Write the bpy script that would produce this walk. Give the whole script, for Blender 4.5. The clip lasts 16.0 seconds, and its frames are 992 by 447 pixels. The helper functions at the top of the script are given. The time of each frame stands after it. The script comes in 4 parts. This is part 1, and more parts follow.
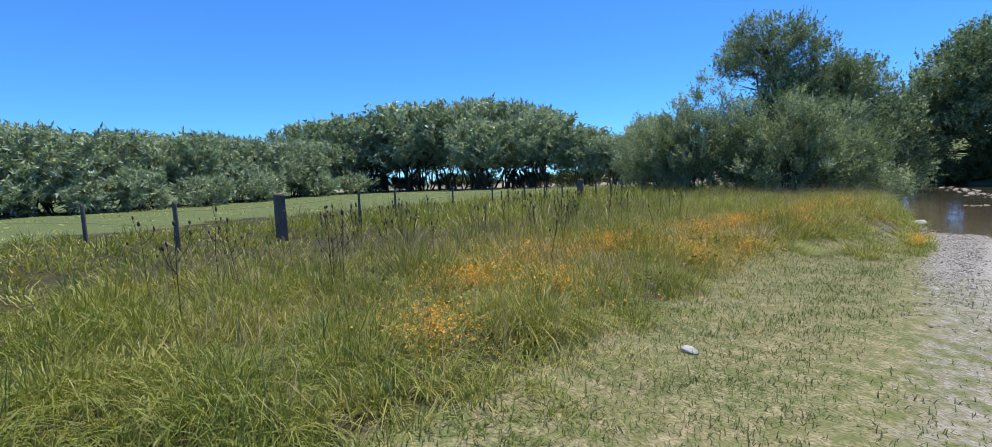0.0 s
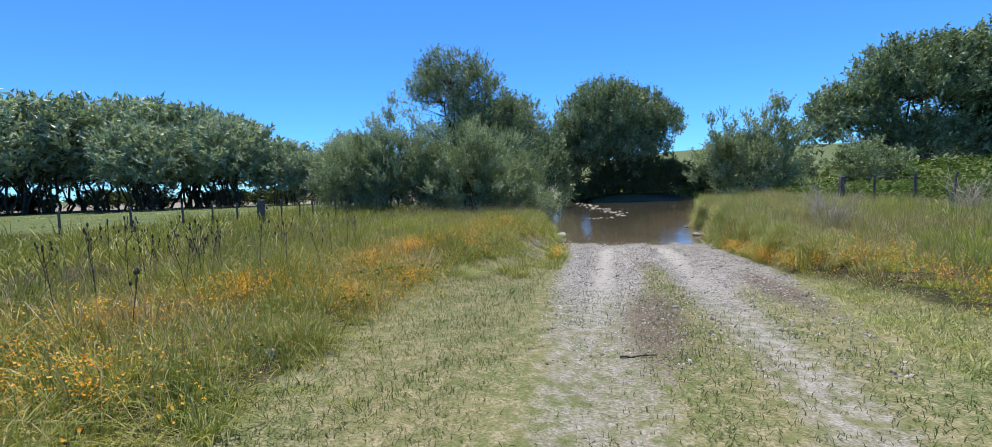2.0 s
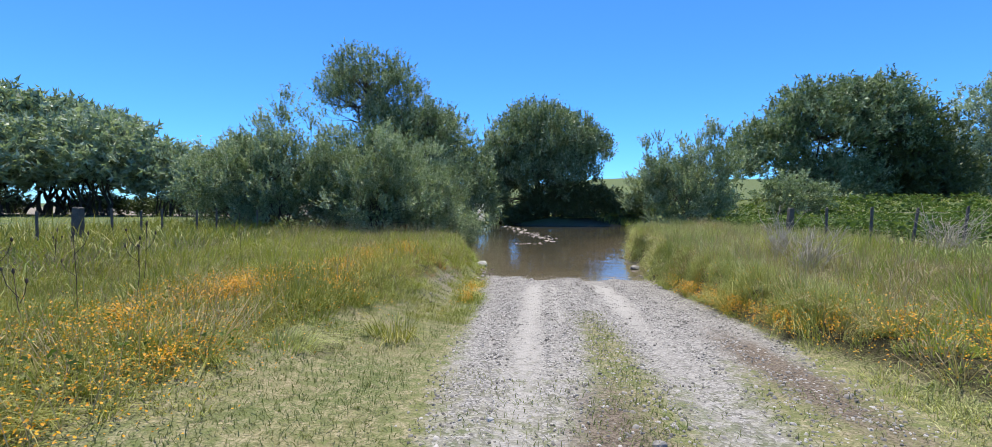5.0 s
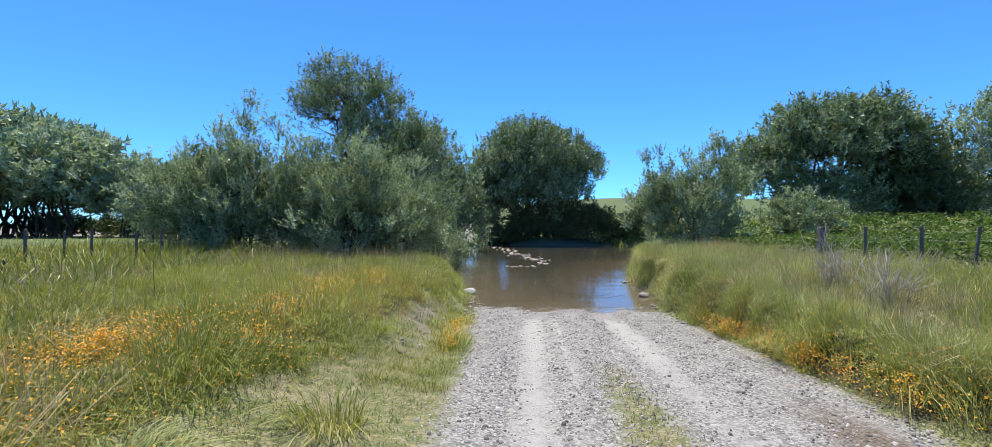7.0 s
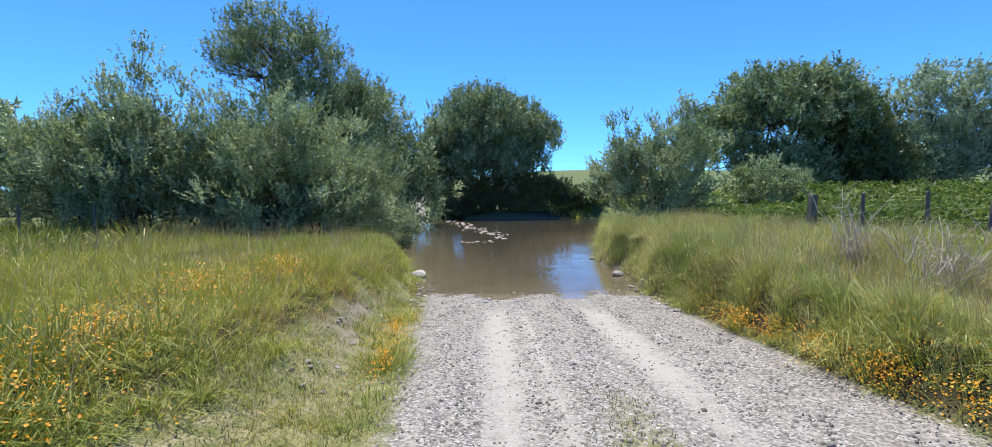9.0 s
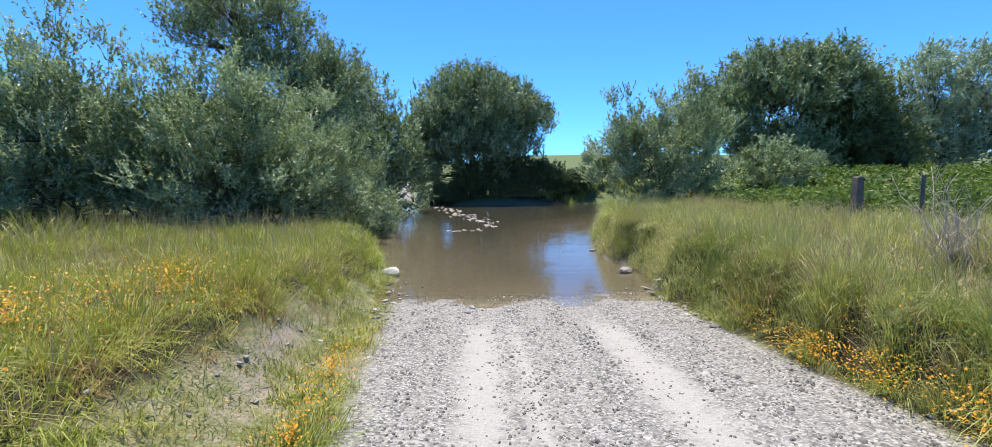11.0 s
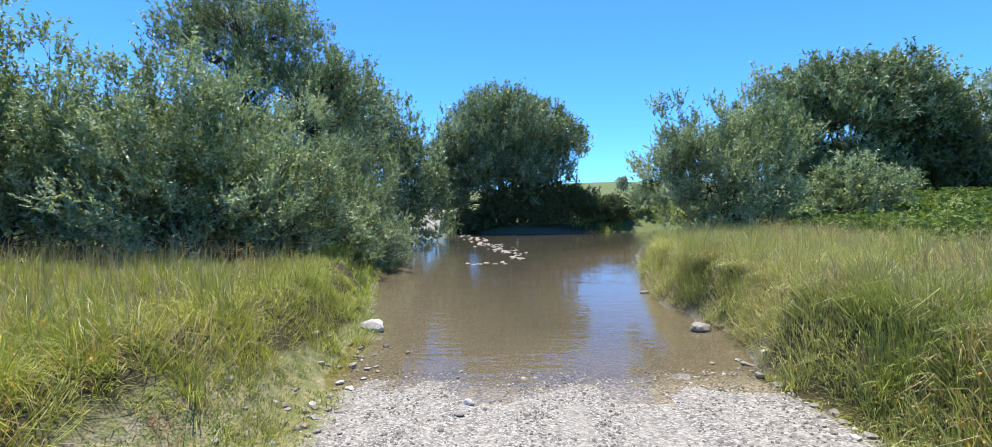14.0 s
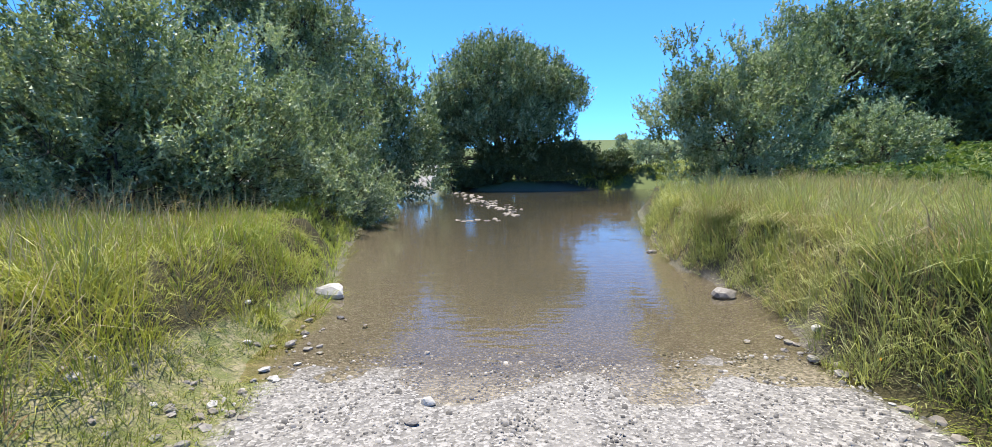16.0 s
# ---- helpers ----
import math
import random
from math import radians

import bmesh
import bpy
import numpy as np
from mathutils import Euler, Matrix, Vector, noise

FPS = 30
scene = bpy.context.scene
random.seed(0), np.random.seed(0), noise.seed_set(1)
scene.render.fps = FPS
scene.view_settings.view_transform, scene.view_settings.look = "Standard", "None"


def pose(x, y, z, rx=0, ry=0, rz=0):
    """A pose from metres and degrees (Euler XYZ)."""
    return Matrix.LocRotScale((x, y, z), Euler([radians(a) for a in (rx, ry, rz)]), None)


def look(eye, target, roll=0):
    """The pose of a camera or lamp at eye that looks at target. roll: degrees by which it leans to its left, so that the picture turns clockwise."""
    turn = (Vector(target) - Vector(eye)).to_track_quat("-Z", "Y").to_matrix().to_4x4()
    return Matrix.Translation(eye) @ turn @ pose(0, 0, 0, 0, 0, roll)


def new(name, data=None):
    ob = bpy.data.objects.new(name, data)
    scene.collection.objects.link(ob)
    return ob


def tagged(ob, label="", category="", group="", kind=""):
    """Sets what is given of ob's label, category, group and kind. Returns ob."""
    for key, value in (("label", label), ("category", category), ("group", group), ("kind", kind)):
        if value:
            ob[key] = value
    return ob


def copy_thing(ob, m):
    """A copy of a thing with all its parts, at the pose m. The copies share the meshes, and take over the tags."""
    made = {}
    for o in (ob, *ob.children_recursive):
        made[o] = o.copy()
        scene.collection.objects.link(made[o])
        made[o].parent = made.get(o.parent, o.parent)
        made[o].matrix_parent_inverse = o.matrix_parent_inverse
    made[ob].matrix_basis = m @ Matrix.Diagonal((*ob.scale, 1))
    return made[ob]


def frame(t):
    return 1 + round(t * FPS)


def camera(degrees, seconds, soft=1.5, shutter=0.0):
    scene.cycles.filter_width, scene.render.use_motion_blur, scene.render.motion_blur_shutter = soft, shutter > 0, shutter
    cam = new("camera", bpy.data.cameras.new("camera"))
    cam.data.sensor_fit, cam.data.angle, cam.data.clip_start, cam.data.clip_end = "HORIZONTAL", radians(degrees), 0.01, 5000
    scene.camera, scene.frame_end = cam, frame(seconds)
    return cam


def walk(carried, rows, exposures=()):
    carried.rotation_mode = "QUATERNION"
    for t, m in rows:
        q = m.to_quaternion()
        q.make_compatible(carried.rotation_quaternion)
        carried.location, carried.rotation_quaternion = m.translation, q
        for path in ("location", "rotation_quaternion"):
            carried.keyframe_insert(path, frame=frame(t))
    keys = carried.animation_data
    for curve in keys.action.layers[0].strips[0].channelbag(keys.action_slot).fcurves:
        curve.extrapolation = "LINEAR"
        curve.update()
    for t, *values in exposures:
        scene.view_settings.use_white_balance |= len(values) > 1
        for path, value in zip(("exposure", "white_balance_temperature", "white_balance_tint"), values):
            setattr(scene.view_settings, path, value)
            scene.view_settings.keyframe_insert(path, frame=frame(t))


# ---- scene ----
cam = camera(92.2, 16.0, 0.5)
PATH = [
    (0, (0.048, -1.771, 1.497), (-1.41, -0.414, 1.316), -2.3),
    (0.5, (0.102, -1.421, 1.538), (-1.135, 0.146, 1.418), -2.6),
    (1, (0.099, -1.032, 1.54), (-0.879, 0.709, 1.42), -2.2),
    (1.5, (0.116, -0.57, 1.549), (-0.585, 1.299, 1.424), -2.4),
    (2, (0.221, -0.098, 1.581), (-0.26, 1.837, 1.427), -2.0),
    (2.5, (0.292, 0.381, 1.627), (-0.012, 2.356, 1.54), -0.5),
    (3, (0.323, 0.939, 1.629), (0.103, 2.926, 1.569), -0.3),
    (3.5, (0.296, 1.535, 1.611), (0.099, 3.524, 1.551), 0.3),
    (4, (0.245, 2.163, 1.568), (0.064, 4.153, 1.477), 0.5),
    (6.5, (0.047, 4.804, 1.479), (-0.169, 6.792, 1.47), 0.3),
    (7, (-0.057, 5.368, 1.478), (-0.203, 7.362, 1.491), 0.3),
    (7.5, (-0.176, 5.908, 1.485), (-0.237, 7.906, 1.519), 0.4),
    (8, (-0.215, 6.499, 1.483), (-0.24, 8.497, 1.397), 0.4),
    (8.5, (-0.217, 7.059, 1.434), (-0.197, 9.054, 1.303), 0.1),
    (9, (-0.174, 7.562, 1.419), (-0.13, 9.559, 1.32), -0.3),
    (9.5, (-0.128, 8.103, 1.392), (-0.066, 10.1, 1.299), -0.4),
    (10, (-0.077, 8.646, 1.386), (0.011, 10.639, 1.248), -0.4),
    (12.5, (0.108, 11.104, 1.324), (0.093, 13.097, 1.158), -0.8),
    (13, (0.192, 11.681, 1.282), (0.134, 13.674, 1.131), -1.1),
    (13.5, (0.25, 12.125, 1.288), (0.21, 14.119, 1.142), -1.1),
    (14, (0.311, 12.622, 1.276), (0.257, 14.621, 1.235), -0.5),
    (14.5, (0.377, 13.014, 1.29), (0.323, 15.013, 1.255), -0.3),
    (15, (0.459, 13.347, 1.239), (0.386, 15.345, 1.2), -0.3),
    (15.5, (0.522, 13.678, 1.122), (0.445, 15.666, 0.919), 0.2),
    (16, (0.483, 14.071, 1.051), (0.437, 16.06, 0.838), -0.4),
]
walk(cam, [(t, look(e, g, r)) for t, e, g, r in PATH], [(0, 0.55, 6300, 9), (4, 0.7, 6300, 9), (9.5, 0.9, 6300, 9), (13.5, 1.1, 6350, 9), (16, 1.13, 6350, 9)])

# ---- light ----
world = bpy.data.worlds.new("sky")
scene.world = world
world.use_nodes = True
wt = world.node_tree
sky = wt.nodes.new("ShaderNodeTexSky")
sky.sky_type = "NISHITA"
sky.sun_disc = False
SUN_ELEVATION, SUN_AZIMUTH = radians(73), radians(-12)   # azimuth from +y, clockwise seen from above
sky.sun_elevation, sky.sun_rotation = SUN_ELEVATION, SUN_AZIMUTH
sky.altitude, sky.air_density, sky.dust_density, sky.ozone_density = 1200, 1.0, 0.0, 6.0
tint = wt.nodes.new("ShaderNodeMix")   # a deep, clear summer blue
tint.data_type, tint.blend_type = "RGBA", "MULTIPLY"
tint.inputs[0].default_value, tint.inputs[7].default_value = 1.0, (0.46, 0.9, 1.36, 1)
wt.links.new(sky.outputs[0], tint.inputs[6])
wt.links.new(tint.outputs[2], wt.nodes["Background"].inputs[0])
wt.nodes["Background"].inputs[1].default_value = 0.1
sun_data = bpy.data.lights.new("sun", "SUN")
sun_data.energy, sun_data.angle, sun_data.color = 5.0, radians(0.53), (1.0, 0.91, 0.78)
sun = new("sun", sun_data)
sun_way = Vector((math.sin(SUN_AZIMUTH) * math.cos(SUN_ELEVATION), math.cos(SUN_AZIMUTH) * math.cos(SUN_ELEVATION), math.sin(SUN_ELEVATION)))
sun.matrix_world = look(sun_way * 60, (0, 0, 0))


# ---- materials ----
def node_material(name):
    m = bpy.data.materials.new(name)
    m.use_nodes = True
    return m, m.node_tree, m.node_tree.nodes["Principled BSDF"]


def add(tree, kind, values=None, attribute_name=""):
    n = tree.nodes.new("ShaderNode" + kind)
    if attribute_name:
        n.attribute_name = attribute_name
    for k, v in (values or {}).items():
        n.inputs[k].default_value = v
    return n


def ramp(tree, source, stops):
    n = tree.nodes.new("ShaderNodeValToRGB")
    while len(n.color_ramp.elements) < len(stops):
        n.color_ramp.elements.new(0.5)
    for e, (p, c) in zip(n.color_ramp.elements, stops):
        e.position, e.color = p, (*c, 1)
    tree.links.new(source, n.inputs[0])
    return n.outputs[0]


def noise_at(tree, scale, detail=4.0, rough=0.6, out="Fac"):
    co = add(tree, "TexCoord")
    n = add(tree, "TexNoise", {"Scale": scale, "Detail": detail, "Roughness": rough})
    tree.links.new(co.outputs["Object"], n.inputs["Vector"])
    return n.outputs[out]


def mixed(tree, fac, a, b, blend="MIX"):
    n = tree.nodes.new("ShaderNodeMix")
    n.data_type, n.blend_type = "RGBA", blend
    for socket, v in ((n.inputs[0], fac), (n.inputs[6], a), (n.inputs[7], b)):
        if isinstance(v, bpy.types.NodeSocket):
            tree.links.new(v, socket)
        elif isinstance(v, tuple):
            socket.default_value = (*v, 1)
        else:
            socket.default_value = v
    return n.outputs[2]


def calc(tree, op, a, b=0.0, clamp=False):
    n = tree.nodes.new("ShaderNodeMath")
    n.operation, n.use_clamp = op, clamp
    for i, v in enumerate((a, b)):
        if isinstance(v, bpy.types.NodeSocket):
            tree.links.new(v, n.inputs[i])
        else:
            n.inputs[i].default_value = v
    return n.outputs[0]


def bumped(tree, shader, height, strength, distance):
    n = add(tree, "Bump", {"Strength": strength, "Distance": distance})
    tree.links.new(height, n.inputs["Height"])
    tree.links.new(n.outputs[0], shader.inputs["Normal"])


def plant_material(name, stops, translucent=0.3, rough=0.55, patch=0.35, gloss=0.3, tufted=False):
    """Leaves and blades: a colour of its own for each piece, drifting over metres, partly see-through to light."""
    m, t, p = node_material(name)
    geo = add(t, "NewGeometry")
    drift = noise_at(t, 0.45, 3.0)
    own = geo.outputs["Random Per Island"]
    if tufted:   # mostly one tone for each tuft
        own = calc(t, "ADD", calc(t, "MULTIPLY", own, 0.52), calc(t, "MULTIPLY", add(t, "Attribute", attribute_name="tone").outputs["Fac"], 0.48))
    fac = calc(t, "ADD", calc(t, "MULTIPLY", own, 1 - patch), calc(t, "MULTIPLY", calc(t, "SUBTRACT", drift, 0.2), patch * 1.6), True)
    col = ramp(t, fac, stops)
    t.links.new(col, p.inputs["Base Color"])
    p.inputs["Roughness"].default_value = rough
    p.inputs["Specular IOR Level"].default_value = gloss
    tr = add(t, "BsdfTranslucent")
    t.links.new(mixed(t, 1.0, col, (0.95, 1.0, 0.55), "MULTIPLY"), tr.inputs[0])
    mx = add(t, "MixShader", {0: translucent})
    t.links.new(p.outputs[0], mx.inputs[1])
    t.links.new(tr.outputs[0], mx.inputs[2])
    t.links.new(mx.outputs[0], t.nodes["Material Output"].inputs[0])
    return m


def solid_material(name, a, b, scale=6.0, rough=0.85, bump=0.4, distance=0.01, fine=40.0):
    m, t, p = node_material(name)
    big, small = noise_at(t, scale), noise_at(t, fine, 3.0)
    fac = calc(t, "ADD", calc(t, "MULTIPLY", big, 0.65), calc(t, "MULTIPLY", small, 0.35))
    t.links.new(ramp(t, fac, [(0.33, a), (0.67, b)]), p.inputs["Base Color"])
    p.inputs["Roughness"].default_value = rough
    bumped(t, p, small, bump, distance)
    return m


M_WILLOW = plant_material("willow_leaf", [(0.0, (0.03, 0.055, 0.02)), (0.4, (0.15, 0.21, 0.095)), (0.75, (0.38, 0.45, 0.28)), (1.0, (0.66, 0.7, 0.55))], 0.26, 0.5, 0.2, 0.32, True)
M_SHRUB = plant_material("shrub_willow_leaf", [(0.0, (0.045, 0.075, 0.03)), (0.4, (0.2, 0.265, 0.13)), (0.75, (0.46, 0.52, 0.35)), (1.0, (0.7, 0.73, 0.59))], 0.32, 0.5, 0.2, 0.35, True)
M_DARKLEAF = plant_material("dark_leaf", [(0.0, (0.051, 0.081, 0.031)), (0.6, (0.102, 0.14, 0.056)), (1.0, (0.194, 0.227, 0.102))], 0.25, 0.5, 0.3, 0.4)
# paler and greyer than willow_leaf: distance haze is mixed into the leaf colour
M_FARLEAF = plant_material("far_willow_leaf", [(0.0, (0.077, 0.121, 0.073)), (0.5, (0.297, 0.369, 0.246)), (1.0, (0.572, 0.627, 0.504))], 0.3, 0.5, 0.2, 0.4, True)
M_GRASS = plant_material("meadow_grass", [(0.0, (0.07, 0.115, 0.02)), (0.36, (0.16, 0.201, 0.036)), (0.6, (0.273, 0.273, 0.062)), (0.82, (0.376, 0.33, 0.12)), (1.0, (0.489, 0.443, 0.22))], 0.3, 0.5, 0.4, 0.3, True)
M_LUSH = plant_material("lush_grass", [(0.0, (0.097, 0.153, 0.023)), (0.36, (0.22, 0.264, 0.04)), (0.7, (0.343, 0.334, 0.073)), (1.0, (0.492, 0.452, 0.211))], 0.32, 0.5, 0.4, 0.3, True)
M_GREYWEED = plant_material("grey_dry_weed", [(0.0, (0.12, 0.096, 0.06)), (0.6, (0.216, 0.18, 0.114)), (1.0, (0.312, 0.27, 0.18))], 0.15, 0.7, 0.3)
M_SEDGE = plant_material("bank_grass", [(0.0, (0.099, 0.145, 0.041)), (0.35, (0.249, 0.291, 0.099)), (0.65, (0.448, 0.447, 0.187)), (1.0, (0.696, 0.629, 0.396))], 0.38, 0.5, 0.5, 0.3, True)
M_BANK = plant_material("green_bank_grass", [(0.0, (0.09, 0.151, 0.028)), (0.45, (0.23, 0.291, 0.057)), (0.75, (0.371, 0.375, 0.102)), (1.0, (0.587, 0.496, 0.238))], 0.38, 0.5, 0.5, 0.3, True)
M_TURF = plant_material("short_turf", [(0.0, (0.075, 0.112, 0.027)), (0.4, (0.141, 0.17, 0.054)), (0.7, (0.22, 0.218, 0.1)), (1.0, (0.308, 0.296, 0.168))], 0.3, 0.6, 0.5, 0.3, True)
M_STRAW = plant_material("dry_straw", [(0.0, (0.216, 0.162, 0.084)), (0.6, (0.348, 0.288, 0.168)), (1.0, (0.45, 0.396, 0.27))], 0.3, 0.6, 0.3)
M_TEASEL = plant_material("dry_seed_head", [(0.0, (0.036, 0.027, 0.021)), (1.0, (0.114, 0.084, 0.06))], 0.05, 0.8, 0.2)
M_RUSTY = plant_material("rusty_dry_grass", [(0.0, (0.24, 0.12, 0.054)), (1.0, (0.372, 0.24, 0.132))], 0.3, 0.6, 0.2)
M_PETAL = plant_material("flower_petal", [(0.0, (0.55, 0.21, 0.006)), (0.6, (0.62, 0.31, 0.01)), (1.0, (0.62, 0.4, 0.02))], 0.35, 0.5, 0.3)
M_WEED = plant_material("broad_weed_leaf", [(0.0, (0.053, 0.091, 0.019)), (0.6, (0.105, 0.161, 0.039)), (1.0, (0.18, 0.216, 0.068))], 0.35, 0.65, 0.3, 0.15)
M_DEADTWIG = solid_material("bleached_twig", (0.33, 0.276, 0.204), (0.468, 0.414, 0.33), 8)
M_BARK = solid_material("willow_bark", (0.03, 0.024, 0.019), (0.096, 0.078, 0.06), 5, 0.9, 0.8, 0.02, 30)
M_POST = solid_material("weathered_timber", (0.054, 0.045, 0.036), (0.156, 0.138, 0.114), 4, 0.9, 0.6, 0.01, 45)
M_WIRE = solid_material("galvanised_wire", (0.072, 0.066, 0.06), (0.15, 0.138, 0.126), 20, 0.5, 0.0)
M_WIRE.node_tree.nodes["Principled BSDF"].inputs["Metallic"].default_value = 0.8
M_WHITESTONE = solid_material("pale_stone", (0.27, 0.258, 0.234), (0.468, 0.456, 0.42), 7, 0.85, 0.5, 0.01, 50)
M_PEBBLE = plant_material("river_pebble", [(0.0, (0.06, 0.057, 0.052)), (0.5, (0.19, 0.18, 0.165)), (1.0, (0.42, 0.4, 0.365))], 0.0, 0.85, 0.15)
M_BARSTONE = solid_material("tan_river_stone", (0.132, 0.114, 0.09), (0.27, 0.24, 0.198), 5, 0.8, 0.5, 0.01, 40)
M_WETSTONE = solid_material("damp_stone", (0.102, 0.09, 0.078), (0.276, 0.258, 0.228), 5, 0.6, 0.5, 0.01, 40)


def ground_material():
    m, t, p = node_material("ground")

    def mask(name):
        return add(t, "Attribute", attribute_name=name).outputs["Fac"]

    fine, mid, wide = noise_at(t, 38, 4), noise_at(t, 7, 4), noise_at(t, 0.9, 4)
    grit = add(t, "TexVoronoi", {"Scale": 44.0})
    t.links.new(add(t, "TexCoord").outputs["Object"], grit.inputs["Vector"])
    # dry short turf, greener and more straw-coloured by turns
    speck = ramp(t, fine, [(0.36, (0, 0, 0)), (0.6, (1, 1, 1))])
    patchy, broad = ramp(t, mid, [(0.38, (0, 0, 0)), (0.62, (1, 1, 1))]), ramp(t, wide, [(0.36, (0, 0, 0)), (0.64, (1, 1, 1))])
    turf = mixed(t, speck, mixed(t, broad, (0.066, 0.09, 0.027), (0.15, 0.132, 0.066)), mixed(t, patchy, (0.12, 0.138, 0.048), (0.276, 0.24, 0.144)))
    field = mixed(t, wide, mixed(t, mid, (0.05, 0.078, 0.026), (0.085, 0.115, 0.038)), mixed(t, mid, (0.09, 0.12, 0.042), (0.135, 0.15, 0.062)))
    stones = ramp(t, add(t, "SeparateColor").outputs[0], [(0.08, (0.05, 0.048, 0.045)), (0.5, (0.155, 0.148, 0.137)), (0.95, (0.37, 0.355, 0.33))])
    sep = stones.node.inputs[0].links[0].from_node
    t.links.new(grit.outputs["Color"], sep.inputs[0])
    gravel = mixed(t, calc(t, "MULTIPLY", mid, 0.6), stones, mixed(t, mid, (0.17, 0.163, 0.15), (0.28, 0.27, 0.25)))
    soil = mixed(t, mid, mixed(t, fine, (0.12, 0.098, 0.072), (0.22, 0.19, 0.15)), (0.26, 0.23, 0.185))
    dirt = mixed(t, speck, (0.051, 0.04, 0.028), (0.162, 0.132, 0.102))
    # long streaks drawn by wheels
    lane = add(t, "Mapping", {"Scale": (9.0, 0.35, 1.0)})
    t.links.new(add(t, "TexCoord").outputs["Object"], lane.inputs[0])
    streak = add(t, "TexNoise", {"Scale": 1.0, "Detail": 3.0})
    t.links.new(lane.outputs[0], streak.inputs["Vector"])
    worn = ramp(t, streak.outputs[0], [(0.42, (0.0, 0.0, 0.0)), (0.62, (1.0, 1.0, 1.0))])
    gravel = mixed(t, calc(t, "MULTIPLY", worn, 0.4), gravel, mixed(t, fine, (0.2, 0.19, 0.17), (0.31, 0.295, 0.265)))
    mud = mixed(t, mid, mixed(t, fine, (0.06, 0.051, 0.036), (0.144, 0.12, 0.09)), (0.18, 0.156, 0.12))

    def sharp(a, source, width=0.22):
        # a mask with a ragged edge
        n = add(t, "MapRange", {1: 0.5 - width, 2: 0.5 + width})
        t.links.new(calc(t, "ADD", a, calc(t, "MULTIPLY", calc(t, "SUBTRACT", source, 0.5), 0.9)), n.inputs[0])
        return n.outputs[0]

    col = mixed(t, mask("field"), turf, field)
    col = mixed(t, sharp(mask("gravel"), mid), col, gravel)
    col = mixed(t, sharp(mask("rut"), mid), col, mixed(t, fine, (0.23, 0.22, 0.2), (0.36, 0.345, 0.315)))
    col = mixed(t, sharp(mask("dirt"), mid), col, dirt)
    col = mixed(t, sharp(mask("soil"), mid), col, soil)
    # near-black below tall grass: shade among the roots, put into the colour
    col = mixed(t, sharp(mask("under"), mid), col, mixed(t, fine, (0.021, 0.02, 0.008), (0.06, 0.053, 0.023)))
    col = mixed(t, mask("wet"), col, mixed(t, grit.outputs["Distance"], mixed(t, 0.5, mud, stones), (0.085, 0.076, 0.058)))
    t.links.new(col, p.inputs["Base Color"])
    p.inputs["Roughness"].default_value = 0.95
    p.inputs["Specular IOR Level"].default_value = 0.2
    h = calc(t, "ADD", calc(t, "MULTIPLY", fine, 0.5), calc(t, "MULTIPLY", grit.outputs["Distance"], 0.6))
    bumped(t, p, h, 0.7, 0.025)
    return m


def water_material():
    m, t, p = node_material("muddy_water")
    out = t.nodes["Material Output"]
    depth = add(t, "Attribute", attribute_name="depth").outputs["Fac"]
    co = add(t, "TexCoord")
    mp = add(t, "Mapping", {"Scale": (0.8, 2.8, 1.0)})
    t.links.new(co.outputs["Object"], mp.inputs[0])
    rip = add(t, "TexNoise", {"Scale": 2.2, "Detail": 2.0, "Roughness": 0.5, "Distortion": 0.4})
    t.links.new(mp.outputs[0], rip.inputs["Vector"])
    big = add(t, "TexNoise", {"Scale": 0.35, "Detail": 2.0})
    t.links.new(mp.outputs[0], big.inputs["Vector"])
    bump = add(t, "Bump", {"Strength": 0.45, "Distance": 0.03})
    t.links.new(calc(t, "MULTIPLY", rip.outputs[0], calc(t, "ADD", calc(t, "POWER", big.outputs[0], 2.0), 0.1)), bump.inputs["Height"])
    clear = add(t, "BsdfTransparent", {0: (0.8, 0.75, 0.65, 1)})
    murk = add(t, "BsdfDiffuse", {0: (0.053, 0.051, 0.037, 1)})
    body = add(t, "MixShader")
    t.links.new(depth, body.inputs[0])
    t.links.new(clear.outputs[0], body.inputs[1])
    t.links.new(murk.outputs[0], body.inputs[2])
    gl = add(t, "BsdfGlossy", {"Roughness": 0.015})
    t.links.new(bump.outputs[0], gl.inputs["Normal"])
    fr = add(t, "Fresnel", {"IOR": 1.33})
    t.links.new(bump.outputs[0], fr.inputs["Normal"])
    mx = add(t, "MixShader")
    t.links.new(fr.outputs[0], mx.inputs[0])
    t.links.new(body.outputs[0], mx.inputs[1])
    t.links.new(gl.outputs[0], mx.inputs[2])
    t.links.new(mx.outputs[0], out.inputs[0])
    return m


M_GROUND, M_WATER = ground_material(), water_material()


